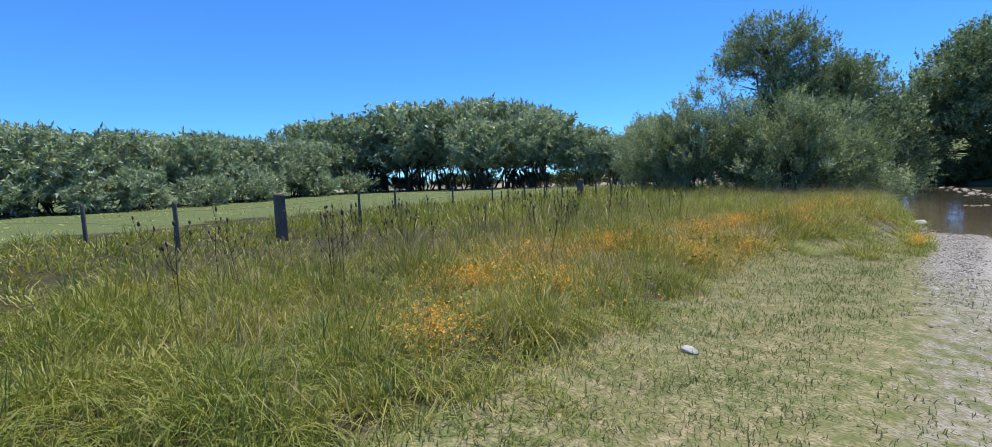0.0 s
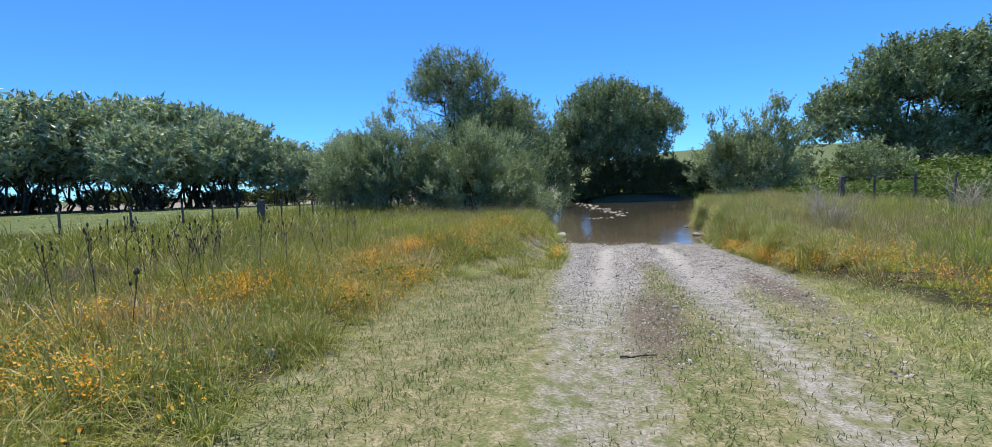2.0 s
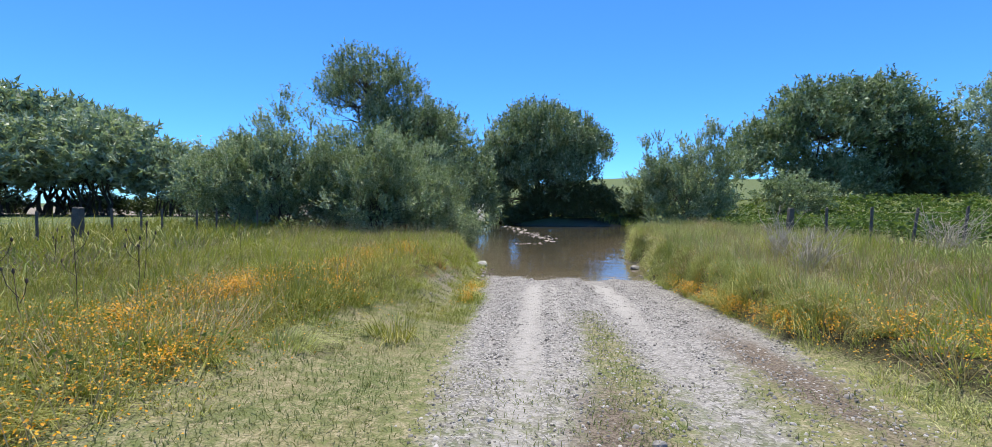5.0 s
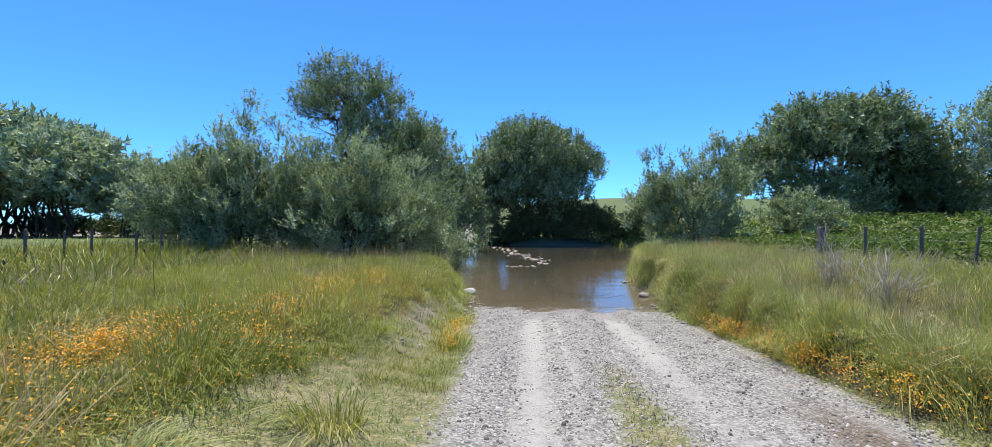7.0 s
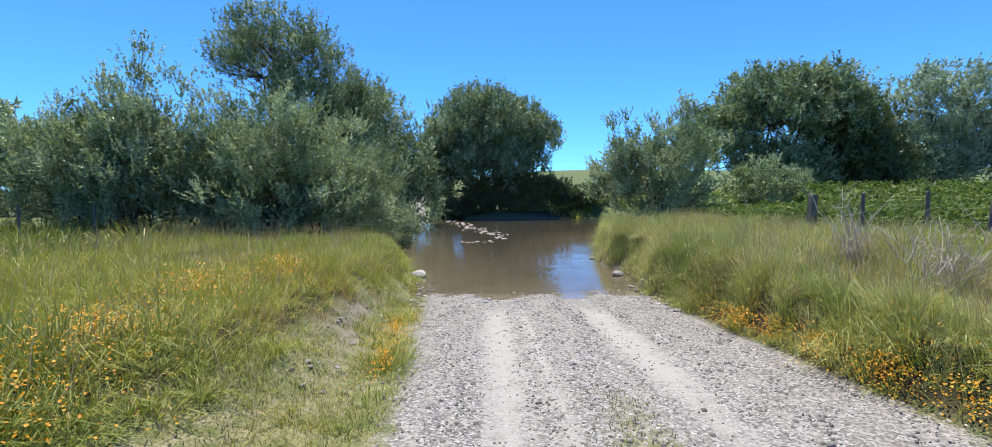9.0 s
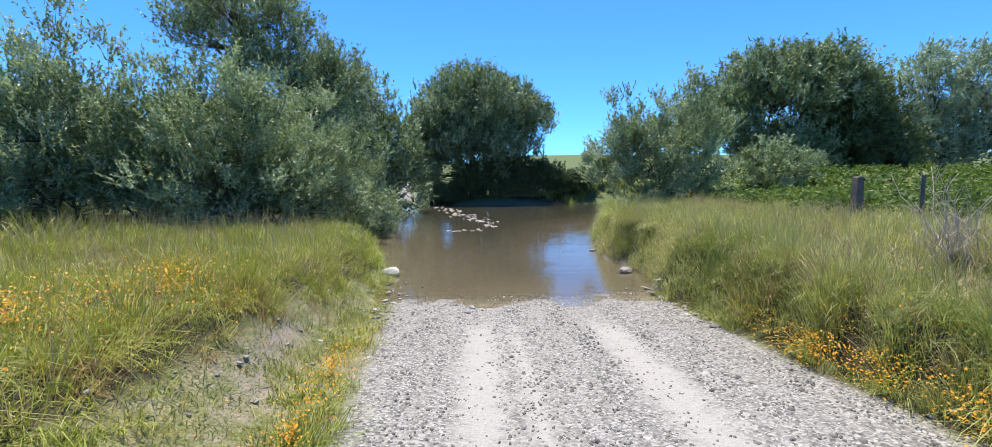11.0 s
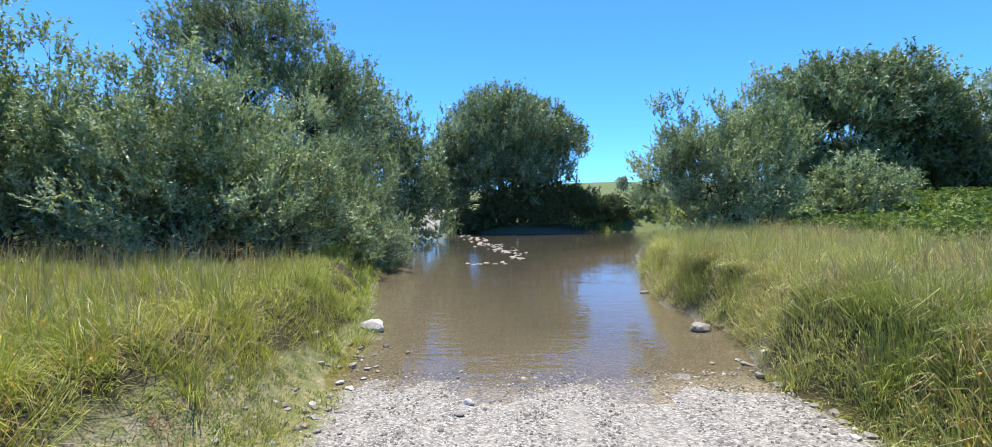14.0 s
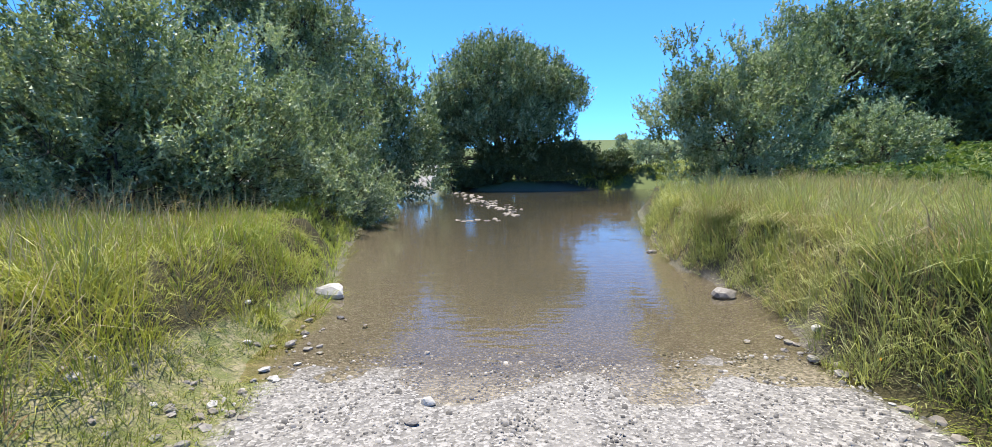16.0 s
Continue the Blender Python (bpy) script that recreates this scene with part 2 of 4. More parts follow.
# ---- mesh helpers ----
def mesh_from(name, verts, faces, material, smooth=False):
    """A mesh from arrays: verts (n, 3); faces: arrays of (m, 3) or (m, 4) indices."""
    me = bpy.data.meshes.new(name)
    faces = [np.asarray(f, dtype=np.int32) for f in faces if len(f)]
    loops = np.concatenate([f.ravel() for f in faces])
    sizes = np.concatenate([np.full(len(f), f.shape[1], dtype=np.int32) for f in faces])
    me.vertices.add(len(verts))
    me.vertices.foreach_set("co", np.asarray(verts, dtype=np.float32).ravel())
    me.loops.add(len(loops))
    me.loops.foreach_set("vertex_index", loops)
    me.polygons.add(len(sizes))
    me.polygons.foreach_set("loop_start", np.concatenate([[0], np.cumsum(sizes)[:-1]]).astype(np.int32))
    if smooth:
        me.polygons.foreach_set("use_smooth", np.ones(len(sizes), dtype=bool))
    me.update(calc_edges=True)
    me.validate()
    me.materials.append(material)
    return me


def part(name, bm, material, parent, label=""):
    """Links a bmesh as one mesh object under a thing or a part."""
    me = bpy.data.meshes.new(name)
    bm.to_mesh(me)
    bm.free()
    me.materials.append(material)
    ob = new(name, me)
    ob.parent = parent
    return tagged(ob, label)


def smoothstep(a, b, v):
    u = np.clip((v - a) / (b - a), 0, 1)
    return u * u * (3 - 2 * u)


class Waves:
    """Smooth random relief made of a few waves, about -1 to 1."""
    def __init__(self, seed, size, n=7):
        r = np.random.RandomState(seed)
        a = r.uniform(0, 2 * np.pi, n)
        k = 2 * np.pi / (size * r.uniform(0.6, 1.7, n))
        self.kx, self.ky, self.ph = k * np.cos(a), k * np.sin(a), r.uniform(0, 6.28, n)

    def __call__(self, x, y):
        x, y = np.asarray(x, float), np.asarray(y, float)
        s = np.zeros(np.broadcast(x, y).shape)
        for a, b, c in zip(self.kx, self.ky, self.ph):
            s = s + np.sin(a * x + b * y + c)
        return s / math.sqrt(len(self.kx) / 2) / 2


# ---- plan of the ground ----
WATER_Z = -0.68
# shoreline of the ford and the stream, going round
SHORE = np.array([(-1.75, 18.05), (-0.6, 18.1), (0.6, 17.95), (1.7, 18.1), (2.8, 18.35), (3.35, 18.35), (3.85, 19.7), (3.9, 20.8), (3.6, 22.8), (4.4, 27.2), (6.2, 34.5),
                  (12, 42), (26, 47), (70, 52), (70, 60), (26, 57), (14, 63), (9.5, 61), (3, 60), (-3.2, 61), (-8.0, 79), (-12.5, 76), (-11, 66), (-26, 62), (-60, 66), (-60, 58), (-22, 52),
                  (-9, 42), (-5.5, 33), (-4.3, 29), (-3.1, 24.3), (-2.05, 20.4), (-1.75, 19.4)])


def shore_distance(x, y):
    """Metres to the shoreline: below 0 in the water."""
    best, inside = np.full(x.shape, 1e9), np.zeros(x.shape, bool)
    for (ax, ay), (bx, by) in zip(SHORE, np.roll(SHORE, -1, axis=0)):
        dx, dy = bx - ax, by - ay
        u = np.clip(((x - ax) * dx + (y - ay) * dy) / (dx * dx + dy * dy), 0, 1)
        best = np.minimum(best, np.hypot(x - ax - u * dx, y - ay - u * dy))
        cross = (ay > y) != (by > y)
        inside ^= cross & (x < ax + (y - ay) * dx / (dy if dy else 1e-9))
    return np.where(inside, -best, best)


def gravel_left(y):
    return np.interp(y, [-8, 4, 8, 12, 14, 17.5, 19], [-0.3, -0.55, -0.9, -1.05, -1.25, -1.55, -1.7])


def gravel_right(y):
    return np.interp(y, [-8, 5, 7.5, 9.7, 13, 18], [2.4, 2.7, 3.2, 3.45, 3.45, 3.35])


def tall_left(y):
    return np.interp(y, [-8, 0.5, 4, 5.4, 7, 9, 11.5, 14, 16, 18, 19.5, 22], [-1.9, -2.0, -2.2, -2.5, -2.8, -2.6, -2.1, -1.85, -1.9, -2.1, -2.1, -2.4])


def tall_right(y):
    return np.interp(y, [-8, 5.8, 7.8, 10.4, 14.8, 18, 20], [4.7, 4.1, 3.8, 3.55, 3.4, 3.3, 3.6])


W_BIG, W_MID, W_SMALL, W_FAR = Waves(3, 6.0), Waves(5, 1.6), Waves(8, 0.5), Waves(11, 90.0)


def height(x, y):
    x, y = np.asarray(x, float), np.asarray(y, float)
    near = 1 - smoothstep(30, 60, np.hypot(x, y - 10))
    road = np.where(y < 4, 0.0, -0.049 * (np.minimum(y, 22) - 4))
    # wheel ruts and the raised strip between them
    rut = np.exp(-((x - 0.0) / 0.33) ** 2) + np.exp(-((x - 1.75) / 0.36) ** 2)
    road = road - 0.035 * rut * (y < 19) + 0.012 * W_MID(x, y) * near
    left = 0.06 + 0.17 * smoothstep(5, 18, y) + 0.22 * smoothstep(-3, -14, x) + 0.05 * W_BIG(x, y) * near + 0.03 * W_MID(x, y) * near
    right = 0.05 + 0.22 * smoothstep(6, 18, y) + 0.25 * smoothstep(4, 9, x) + 2.4 * smoothstep(24, 56, y) * smoothstep(4, 24, x) + 0.05 * W_BIG(x, y) * near + 0.03 * W_MID(x, y) * near
    sl = smoothstep(0.15, 1.0, (gravel_left(y) - x) / np.maximum(gravel_left(y) - tall_left(y) + 0.9, 0.6))
    sr = smoothstep(0.1, 1.0, (x - gravel_right(y)) / np.maximum(tall_right(y) - gravel_right(y) + 0.45, 0.5))
    z = road * (1 - sl) * (1 - sr) + left * sl + right * sr
    far = 0.15 + 2.2 * smoothstep(4, 24, x)
    z = np.where(y > 40, z + (far - z) * smoothstep(40, 58, y), z)
    d = shore_distance(x, y)
    steep = np.where((x > 2.9) & (y < 40), 2.6, 1.1) + 0.5 * W_MID(x + 30, y) * near
    z = np.where(d > 0, np.minimum(z, WATER_Z + 0.015 + steep * d + np.where((x > -1.5) & (x < 3.2) & (y < 19), 1.0, 0.0)), z)
    z = np.where(d <= 0, WATER_Z + np.maximum(-0.5, 0.05 * d * (y < 24) + 0.12 * d * (y >= 24)), z)
    # the pasture rises to a low hill
    z = z + 11.5 * smoothstep(85, 235, y + 0.12 * np.abs(x)) * (d > 0) * smoothstep(-150, -30, x) + 0.5 * W_FAR(x, y) * smoothstep(70, 200, np.hypot(x, y))
    return z


def ground_at(x, y):
    return float(height(np.array([x]), np.array([y]))[0])


def grown(start, stop, step, grow, end):
    """Grid lines: even from start to stop, then ever wider out to end on both sides."""
    mid = list(np.arange(start, stop, step))
    out = []
    for sign, edge in ((1, mid[-1]), (-1, mid[0])):
        s, p = step, edge
        while abs(p) < end:
            s *= grow
            p += sign * s
            out.append(p)
    return np.array(sorted(mid + out))


def build_ground():
    xs, ys = grown(-4, 5.5, 0.16, 1.1, 3500), grown(1, 22, 0.16, 1.1, 3500)
    gx, gy = np.meshgrid(xs, ys)
    x, y = gx.ravel(), gy.ravel()
    lump = np.exp(-(((x + 2.0 + 0.12 * (y - 14)) / 0.35) ** 2 + ((y - 14.2) / 2.6) ** 2))
    z = height(x, y) + 0.045 * lump * W_SMALL(x + 7, 1.3 * y) + 0.008 * W_SMALL(x, y) * (np.hypot(x, y - 8) < 25)
    nx, ny = len(xs), len(ys)
    i = (np.arange(ny - 1)[:, None] * nx + np.arange(nx - 1)[None, :]).ravel()
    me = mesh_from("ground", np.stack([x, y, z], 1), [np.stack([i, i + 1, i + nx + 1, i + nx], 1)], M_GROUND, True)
    d = shore_distance(x, y)
    on = (y < 22) & (y > -60)
    inside = smoothstep(-0.25, 0.35, x - gravel_left(y)) * (1 - smoothstep(-0.35, 0.25, x - gravel_right(y))) * on
    # the stones grow sparse where the track is worn to earth and turf
    stony = inside * np.interp(y, [-60, 2, 6, 9, 12], [0.35, 0.42, 0.55, 0.8, 1.0])
    strip = np.exp(-((x - 1.0) / 0.28) ** 2) * (1 - smoothstep(9.5, 14, y))
    right_turf = smoothstep(1.9, 2.4, x) * (1 - smoothstep(7, 10, y)) * 0.6
    gravel = np.clip(stony - 0.75 * strip - right_turf, 0, 1)
    far_road = np.exp(-((x + 10.5 + 0.12 * (y - 76)) / 1.8) ** 2) * (y > 72) * (y < 130)
    gravel = np.maximum(gravel, far_road)
    rut = (np.exp(-((x - 0.0) / 0.27) ** 2) + np.exp(-((x - 1.75) / 0.33) ** 2) + 0.8 * np.exp(-((x - 0.5) / 0.12) ** 2) * smoothstep(9, 11, y)) * on * (np.interp(y, [3, 9], [0.3, 0.6]) + 0.25 * W_BIG(x, y) + 0.3 * smoothstep(9, 12, y)) * (1 - smoothstep(15.8, 17.4, y))
    dirt = np.exp(-(((x - 0.7 - 0.05 * (y - 6)) / 0.4) ** 2 + ((y - 5.9) / 2.1) ** 2)) * 1.25 + 1.15 * np.exp(-(((x - 2.75) / 0.4) ** 2 + ((y - 8.6) / 2.4) ** 2))
    soil = np.exp(-(((x + 2.0 + 0.12 * (y - 14)) / 0.22) ** 2 + ((y - 14.2) / 2.1) ** 2)) * 0.72
    soil = np.maximum(soil, smoothstep(50, 58, y - 0.2 * (x + 40)) * (1 - smoothstep(110, 150, y)) * smoothstep(-16, -24, x) * (x > -160))
    slope = smoothstep(-0.05, 0.25, gravel_left(y) - x) * smoothstep(-0.3, 0.3, x - tall_left(y)) * smoothstep(9.5, 12, y) * (y < 19.5)
    soil = np.maximum(soil, 0.3 * slope)
    # mask of the painted root shade, under the tall grass of both sides
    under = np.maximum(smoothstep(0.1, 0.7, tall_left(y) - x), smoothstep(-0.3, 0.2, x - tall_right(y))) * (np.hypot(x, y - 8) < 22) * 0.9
    # the same painted shade on a strip along the grassy shore
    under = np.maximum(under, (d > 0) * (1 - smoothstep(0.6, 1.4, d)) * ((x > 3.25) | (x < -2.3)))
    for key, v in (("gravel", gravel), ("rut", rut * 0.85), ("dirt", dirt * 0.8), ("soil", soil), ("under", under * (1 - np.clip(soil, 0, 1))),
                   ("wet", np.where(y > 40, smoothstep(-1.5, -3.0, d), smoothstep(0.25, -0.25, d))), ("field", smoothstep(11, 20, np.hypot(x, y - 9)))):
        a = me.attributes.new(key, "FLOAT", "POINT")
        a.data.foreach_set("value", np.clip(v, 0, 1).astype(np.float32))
    return tagged(new("ground", me), "dry grassy ground with a gravel track sloping to a ford", "ground", kind="structure")


def build_water():
    xs, ys = grown(-5, 6, 0.25, 1.12, 72), grown(17, 24, 0.25, 1.1, 84)
    ys = ys[(ys > 17)]
    gx, gy = np.meshgrid(xs, ys)
    x, y = gx.ravel(), gy.ravel()
    nx, ny = len(xs), len(ys)
    i = (np.arange(ny - 1)[:, None] * nx + np.arange(nx - 1)[None, :]).ravel()
    quads = np.stack([i, i + 1, i + nx + 1, i + nx], 1)
    d = shore_distance(x, y)
    quads = quads[d[quads].min(axis=1) < 0.4]
    me = mesh_from("water", np.stack([x, y, np.full(x.shape, WATER_Z)], 1), [quads], M_WATER)
    a = me.attributes.new("depth", "FLOAT", "POINT")
    a.data.foreach_set("value", (0.97 * smoothstep(-0.2, 5.5, -d)).astype(np.float32))
    ob = tagged(new("water", me), "shallow muddy brown stream water with soft ripples", "water", kind="structure")
    ob.visible_shadow = False
    return ob


build_ground()
build_water()


# ---- trees and shrubs ----
def tubes(paths, sides):
    """Tapered tubes: paths is a list of (points (n, 3), radii (n))."""
    vs, fs, base = [], [], 0
    ang = np.arange(sides) * 2 * np.pi / sides
    for pts, rad in paths:
        pts = np.asarray(pts)
        n = len(pts)
        way = np.gradient(pts, axis=0)
        way /= np.linalg.norm(way, axis=1)[:, None] + 1e-9
        side = np.cross(way, (0.31, 0.92, 0.22))
        side /= np.linalg.norm(side, axis=1)[:, None] + 1e-9
        up = np.cross(way, side)
        ring = pts[:, None] + np.asarray(rad)[:, None, None] * (np.cos(ang)[None, :, None] * side[:, None] + np.sin(ang)[None, :, None] * up[:, None])
        vs.append(ring.reshape(-1, 3))
        k = np.arange(n - 1)[:, None] * sides
        j = np.arange(sides)[None, :]
        j2 = (j + 1) % sides
        fs.append((np.stack([k + j, k + j2, k + sides + j2, k + sides + j], 2) + base).reshape(-1, 4))
        base += n * sides
    return np.concatenate(vs), np.concatenate(fs)


def bent(a, b, n, sag, r):
    """A curved line from a to b: it sets off upright and leans over, with small kinks."""
    u = np.linspace(0, 1, n)[:, None]
    a, b = np.asarray(a), np.asarray(b)
    ctrl = a + (b - a) * np.array([0.28, 0.28, 0.28 + sag])
    p = (1 - u) ** 2 * a + 2 * u * (1 - u) * ctrl + u ** 2 * b
    kink = r.normal(0, 1, (n, 3)) * 0.025 * np.linalg.norm(b - a)
    kink[0] = kink[-1] = 0
    return p + kink


def leaf_faces(at, way, length, width, r):
    """Small pointed leaves, broad at the stalk, turned every way round their shoot."""
    n = len(at)
    rnd = r.normal(0, 1, (n, 3))
    side = np.cross(way, rnd)
    side /= np.linalg.norm(side, axis=1)[:, None] + 1e-9
    face = np.cross(side, way)
    ln, wd = length[:, None], width[:, None]
    v = np.stack([at + side * wd * 0.5, at - side * wd * 0.5 + face * wd * 0.2, at + way * ln], 1).reshape(-1, 3)
    return v, np.arange(n * 3).reshape(-1, 3)


def grow_tree(name, lobes, clumps, shoots, leaves, leaf_len, leaf_wide, shoot_len, seed, leaf_mat, stems=4, trunk_r=0.16, spread=0.4, up=0.8, shell=3.0, low=0.0, ragged=0.2):
    """A many-stemmed willow. lobes: (x, y, z, rx, ry, rz) from its foot. Shoots set with leaves stand out of clumps at the branch ends."""
    r = np.random.RandomState(seed)
    lobes = np.array(lobes, float)
    weight = (lobes[:, 3] * lobes[:, 4] * lobes[:, 5]) ** (2 / 3)
    pick = r.choice(len(lobes), clumps, p=weight / weight.sum())
    d = r.normal(0, 1, (clumps, 3))
    if low > 0.5:
        d[:, 2] = np.where(d[:, 2] < -0.5, -d[:, 2], d[:, 2])
    d /= np.linalg.norm(d, axis=1)[:, None]
    wob = 1 + ragged * (np.sin(d[:, 0] * 5.1 + seed) + np.sin(d[:, 1] * 4.3 + 2 * seed) + np.sin(d[:, 2] * 6.7 + seed)) / 2 + r.normal(0, ragged * 0.35, clumps)
    rad = np.minimum(r.uniform(0.05, 1, clumps) ** (1 / shell) * wob, 1.1)
    ctr = lobes[pick, :3] + d * lobes[pick, 3:] * rad[:, None]
    ctr[:, 2] = np.maximum(ctr[:, 2], low + r.uniform(0, 0.3, clumps))
    # stems, from the foot to points well inside the crown
    top = ctr[:, 2].max()
    aim = ctr[r.choice(clumps, stems * 3, replace=False)]
    mean = lobes[:, :3].mean(axis=0)
    aim = mean + (aim - mean) * 0.62
    paths, nodes, node_r = [], [], []
    for k in range(stems * 3):
        if k < stems:
            foot = np.array([r.normal(0, spread), r.normal(0, spread), -0.15])
            start, r0 = foot, trunk_r * r.uniform(0.7, 1.1)
        else:
            j = r.randint(0, len(nodes))
            start, r0 = nodes[j], max(node_r[j] * 0.8, 0.03)
        line = bent(start, aim[k], 9, 0.25, r)
        rr = np.linspace(r0, r0 * 0.3, 9)
        paths.append((line, rr))
        nodes += list(line[3:])
        node_r += list(rr[3:])
    v1, f1 = tubes(paths, 7)
    nod = np.array(nodes)
    twigs = []
    for c in ctr:
        near = np.linalg.norm(nod - c, axis=1) + 0.8 * np.maximum(nod[:, 2] - c[2] + 0.3, 0)
        j = int(near.argmin())
        r0 = min(node_r[j] * 0.55, 0.012 + 0.008 * near[j])
        twigs.append((bent(nod[j], c, 4, 0.12, r), np.linspace(r0, 0.006, 4)))
    v2, f2 = tubes(twigs, 3)
    # shoots
    n = clumps * shoots
    cen = np.repeat(ctr, shoots, axis=0)
    out = cen - np.array([mean[0], mean[1], mean[2] - 0.3 * top])
    out /= np.linalg.norm(out, axis=1)[:, None] + 1e-9
    way = out * 0.7 + r.normal(0, 0.65, (n, 3)) + np.array([0, 0, up])
    way /= np.linalg.norm(way, axis=1)[:, None]
    lng = shoot_len * r.uniform(0.5, 1.25, n)
    root = cen + r.normal(0, shoot_len * 0.18, (n, 3))
    root[:, 2] = np.maximum(root[:, 2], low)
    u = r.uniform(0.05, 1, (n, leaves))
    at = (root[:, None] + way[:, None] * (lng[:, None] * u)[:, :, None]).reshape(-1, 3)
    lw = np.repeat(way, leaves, axis=0) * 0.6 + r.normal(0, 0.6, (n * leaves, 3))
    lw /= np.linalg.norm(lw, axis=1)[:, None] + 1e-9
    size = leaf_len * r.uniform(0.6, 1.3, n * leaves)
    v3, f3 = leaf_faces(at, lw, size, size * leaf_wide, r)
    thing = new(name)
    wood = new("trunk", mesh_from("trunk", np.concatenate([v1, v2]), [np.concatenate([f1, f2 + len(v1)])], M_BARK, True))
    leafage = mesh_from("crown", v3, [f3], leaf_mat)
    tone = np.clip(r.normal(0.5, 0.33, clumps), 0, 1)
    leafage.attributes.new("tone", "FLOAT", "POINT").data.foreach_set("value", np.repeat(tone, shoots * leaves * 3).astype(np.float32))
    crown = new("crown", leafage)
    wood.parent = crown.parent = thing
    return thing


def plant(thing, x, y, label, category="tree", group="", sink=0.0, turn=0.0):
    thing.matrix_basis = pose(x, y, ground_at(x, y) - sink, 0, 0, turn)
    return tagged(thing, label, category, group)


# willow in the middle of the far bank
plant(grow_tree("willow_tree", [(0.0, 0, 8.7, 7.4, 5.8, 4.9), (5.8, 0, 7.9, 3.0, 4, 2.6), (-5.4, 0, 4.6, 3.2, 4, 4.6), (-1.5, 0, 4.4, 4.6, 3.4, 4.0), (2.8, -2, 5.4, 4.0, 3, 3.6), (-5.4, -1, 2.8, 2.2, 3, 2.8), (0.5, -3, 4.6, 4.6, 2.5, 3.2)], 2400, 5, 11, 0.3, 0.4, 1.25, 21, M_WILLOW, 13, 0.2, 1.0, 1.5, 2.4, 1.0, 0.06),
      -0.1, 63.5, "rounded green willow tree with many upright stems on the far bank")
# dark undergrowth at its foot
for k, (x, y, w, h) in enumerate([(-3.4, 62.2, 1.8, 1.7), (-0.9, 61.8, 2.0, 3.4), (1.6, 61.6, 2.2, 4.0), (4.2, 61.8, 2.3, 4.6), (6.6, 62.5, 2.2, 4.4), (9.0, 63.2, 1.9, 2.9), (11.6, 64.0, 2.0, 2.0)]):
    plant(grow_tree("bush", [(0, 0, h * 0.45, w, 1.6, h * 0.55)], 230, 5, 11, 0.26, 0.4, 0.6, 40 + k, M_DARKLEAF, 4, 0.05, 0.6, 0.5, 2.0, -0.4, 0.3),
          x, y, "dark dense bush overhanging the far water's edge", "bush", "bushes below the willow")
plant(grow_tree("willow_shrub", [(0, 0, 2.6, 1.6, 1.6, 2.6)], 110, 5, 10, 0.3, 0.34, 0.7, 46, M_WILLOW, 3, 0.08, 0.4, 0.9, 2.0, 0.2), -5.6, 66, "small green willow shrub beside the far track", "shrub")

# tall willow behind the shrubs of the near bank
plant(grow_tree("willow_tree", [(-0.2, 0, 8.3, 2.9, 2.8, 2.0), (-1.4, 0, 7.4, 2.0, 2.3, 1.8), (1.8, 0, 6.8, 1.9, 2.3, 2.2), (1.2, 0, 5.6, 2.3, 2.3, 1.8), (3.5, 1, 4.0, 2.4, 2.4, 3.0), (-1.2, 0, 3.0, 3.0, 2.4, 2.6), (3.5, 0.5, 5.6, 1.9, 2.2, 1.8)], 1050, 6, 13, 0.135, 0.42, 0.7, 22, M_WILLOW, 5, 0.17, 0.4, 0.9, 2.6, 0.8, 0.08),
      -10.4, 32, "tall willow tree with an open crown and bare inner branches")
plant(grow_tree("willow_tree", [(0, 0, 7.4, 4.2, 4, 3.6), (3.2, 0, 5.0, 2.6, 3, 3.4), (-3, 0, 6.4, 3, 3, 4), (3.6, 0, 2.6, 2.4, 2.8, 2.6)], 1000, 5, 11, 0.24, 0.42, 0.9, 23, M_WILLOW, 5, 0.18, 0.5, 0.9, 2.4, 0.2, 0.14),
      -10.0, 47, "broad willow tree on the bank of the stream")

# shrubs of the near bank, one beside the other
NEAR_SHRUBS = [(-13.2, 23.5, 2.3, 4.3, 31), (-10.9, 22.8, 2.2, 5.5, 32), (-8.9, 23.6, 2.0, 4.2, 33), (-6.6, 23.2, 2.2, 4.4, 34), (-5.9, 24.8, 1.9, 4.0, 35), (-6.4, 31.0, 2.2, 4.6, 90)]
for x, y, w, h, seed in NEAR_SHRUBS:
    plant(grow_tree("willow_shrub", [(0, 0, h * 0.5, w, 1.7, h * 0.47), (0, 0, h * 0.27, w * 1.15, 2.0, h * 0.32)], 300, 13, 20, 0.085, 0.46, 0.56, seed, M_SHRUB, 7, 0.05, 0.35, 1.0, 2.4, -0.5, 0.3),
          x, y, "silvery green willow shrub growing densely along the stream bank", "shrub", "shrubs of the near bank")
for x, y, w, h, seed in [(-5.0, 27.3, 1.3, 2.4, 36), (-4.9, 29.6, 1.3, 2.0, 91), (-5.3, 32.2, 1.5, 2.2, 92)]:
    plant(grow_tree("willow_shrub", [(0, 0, h * 0.45, w, w, h * 0.55), (0, 0, 0.2, w * 1.05, w, 0.8)], 170, 10, 16, 0.09, 0.44, 0.42, seed, M_SHRUB, 5, 0.03, 0.3, 0.8, 2.4, -0.75, 0.2),
          x, y, "low willow shrub leaning over the water", "shrub", "shrubs of the near bank")
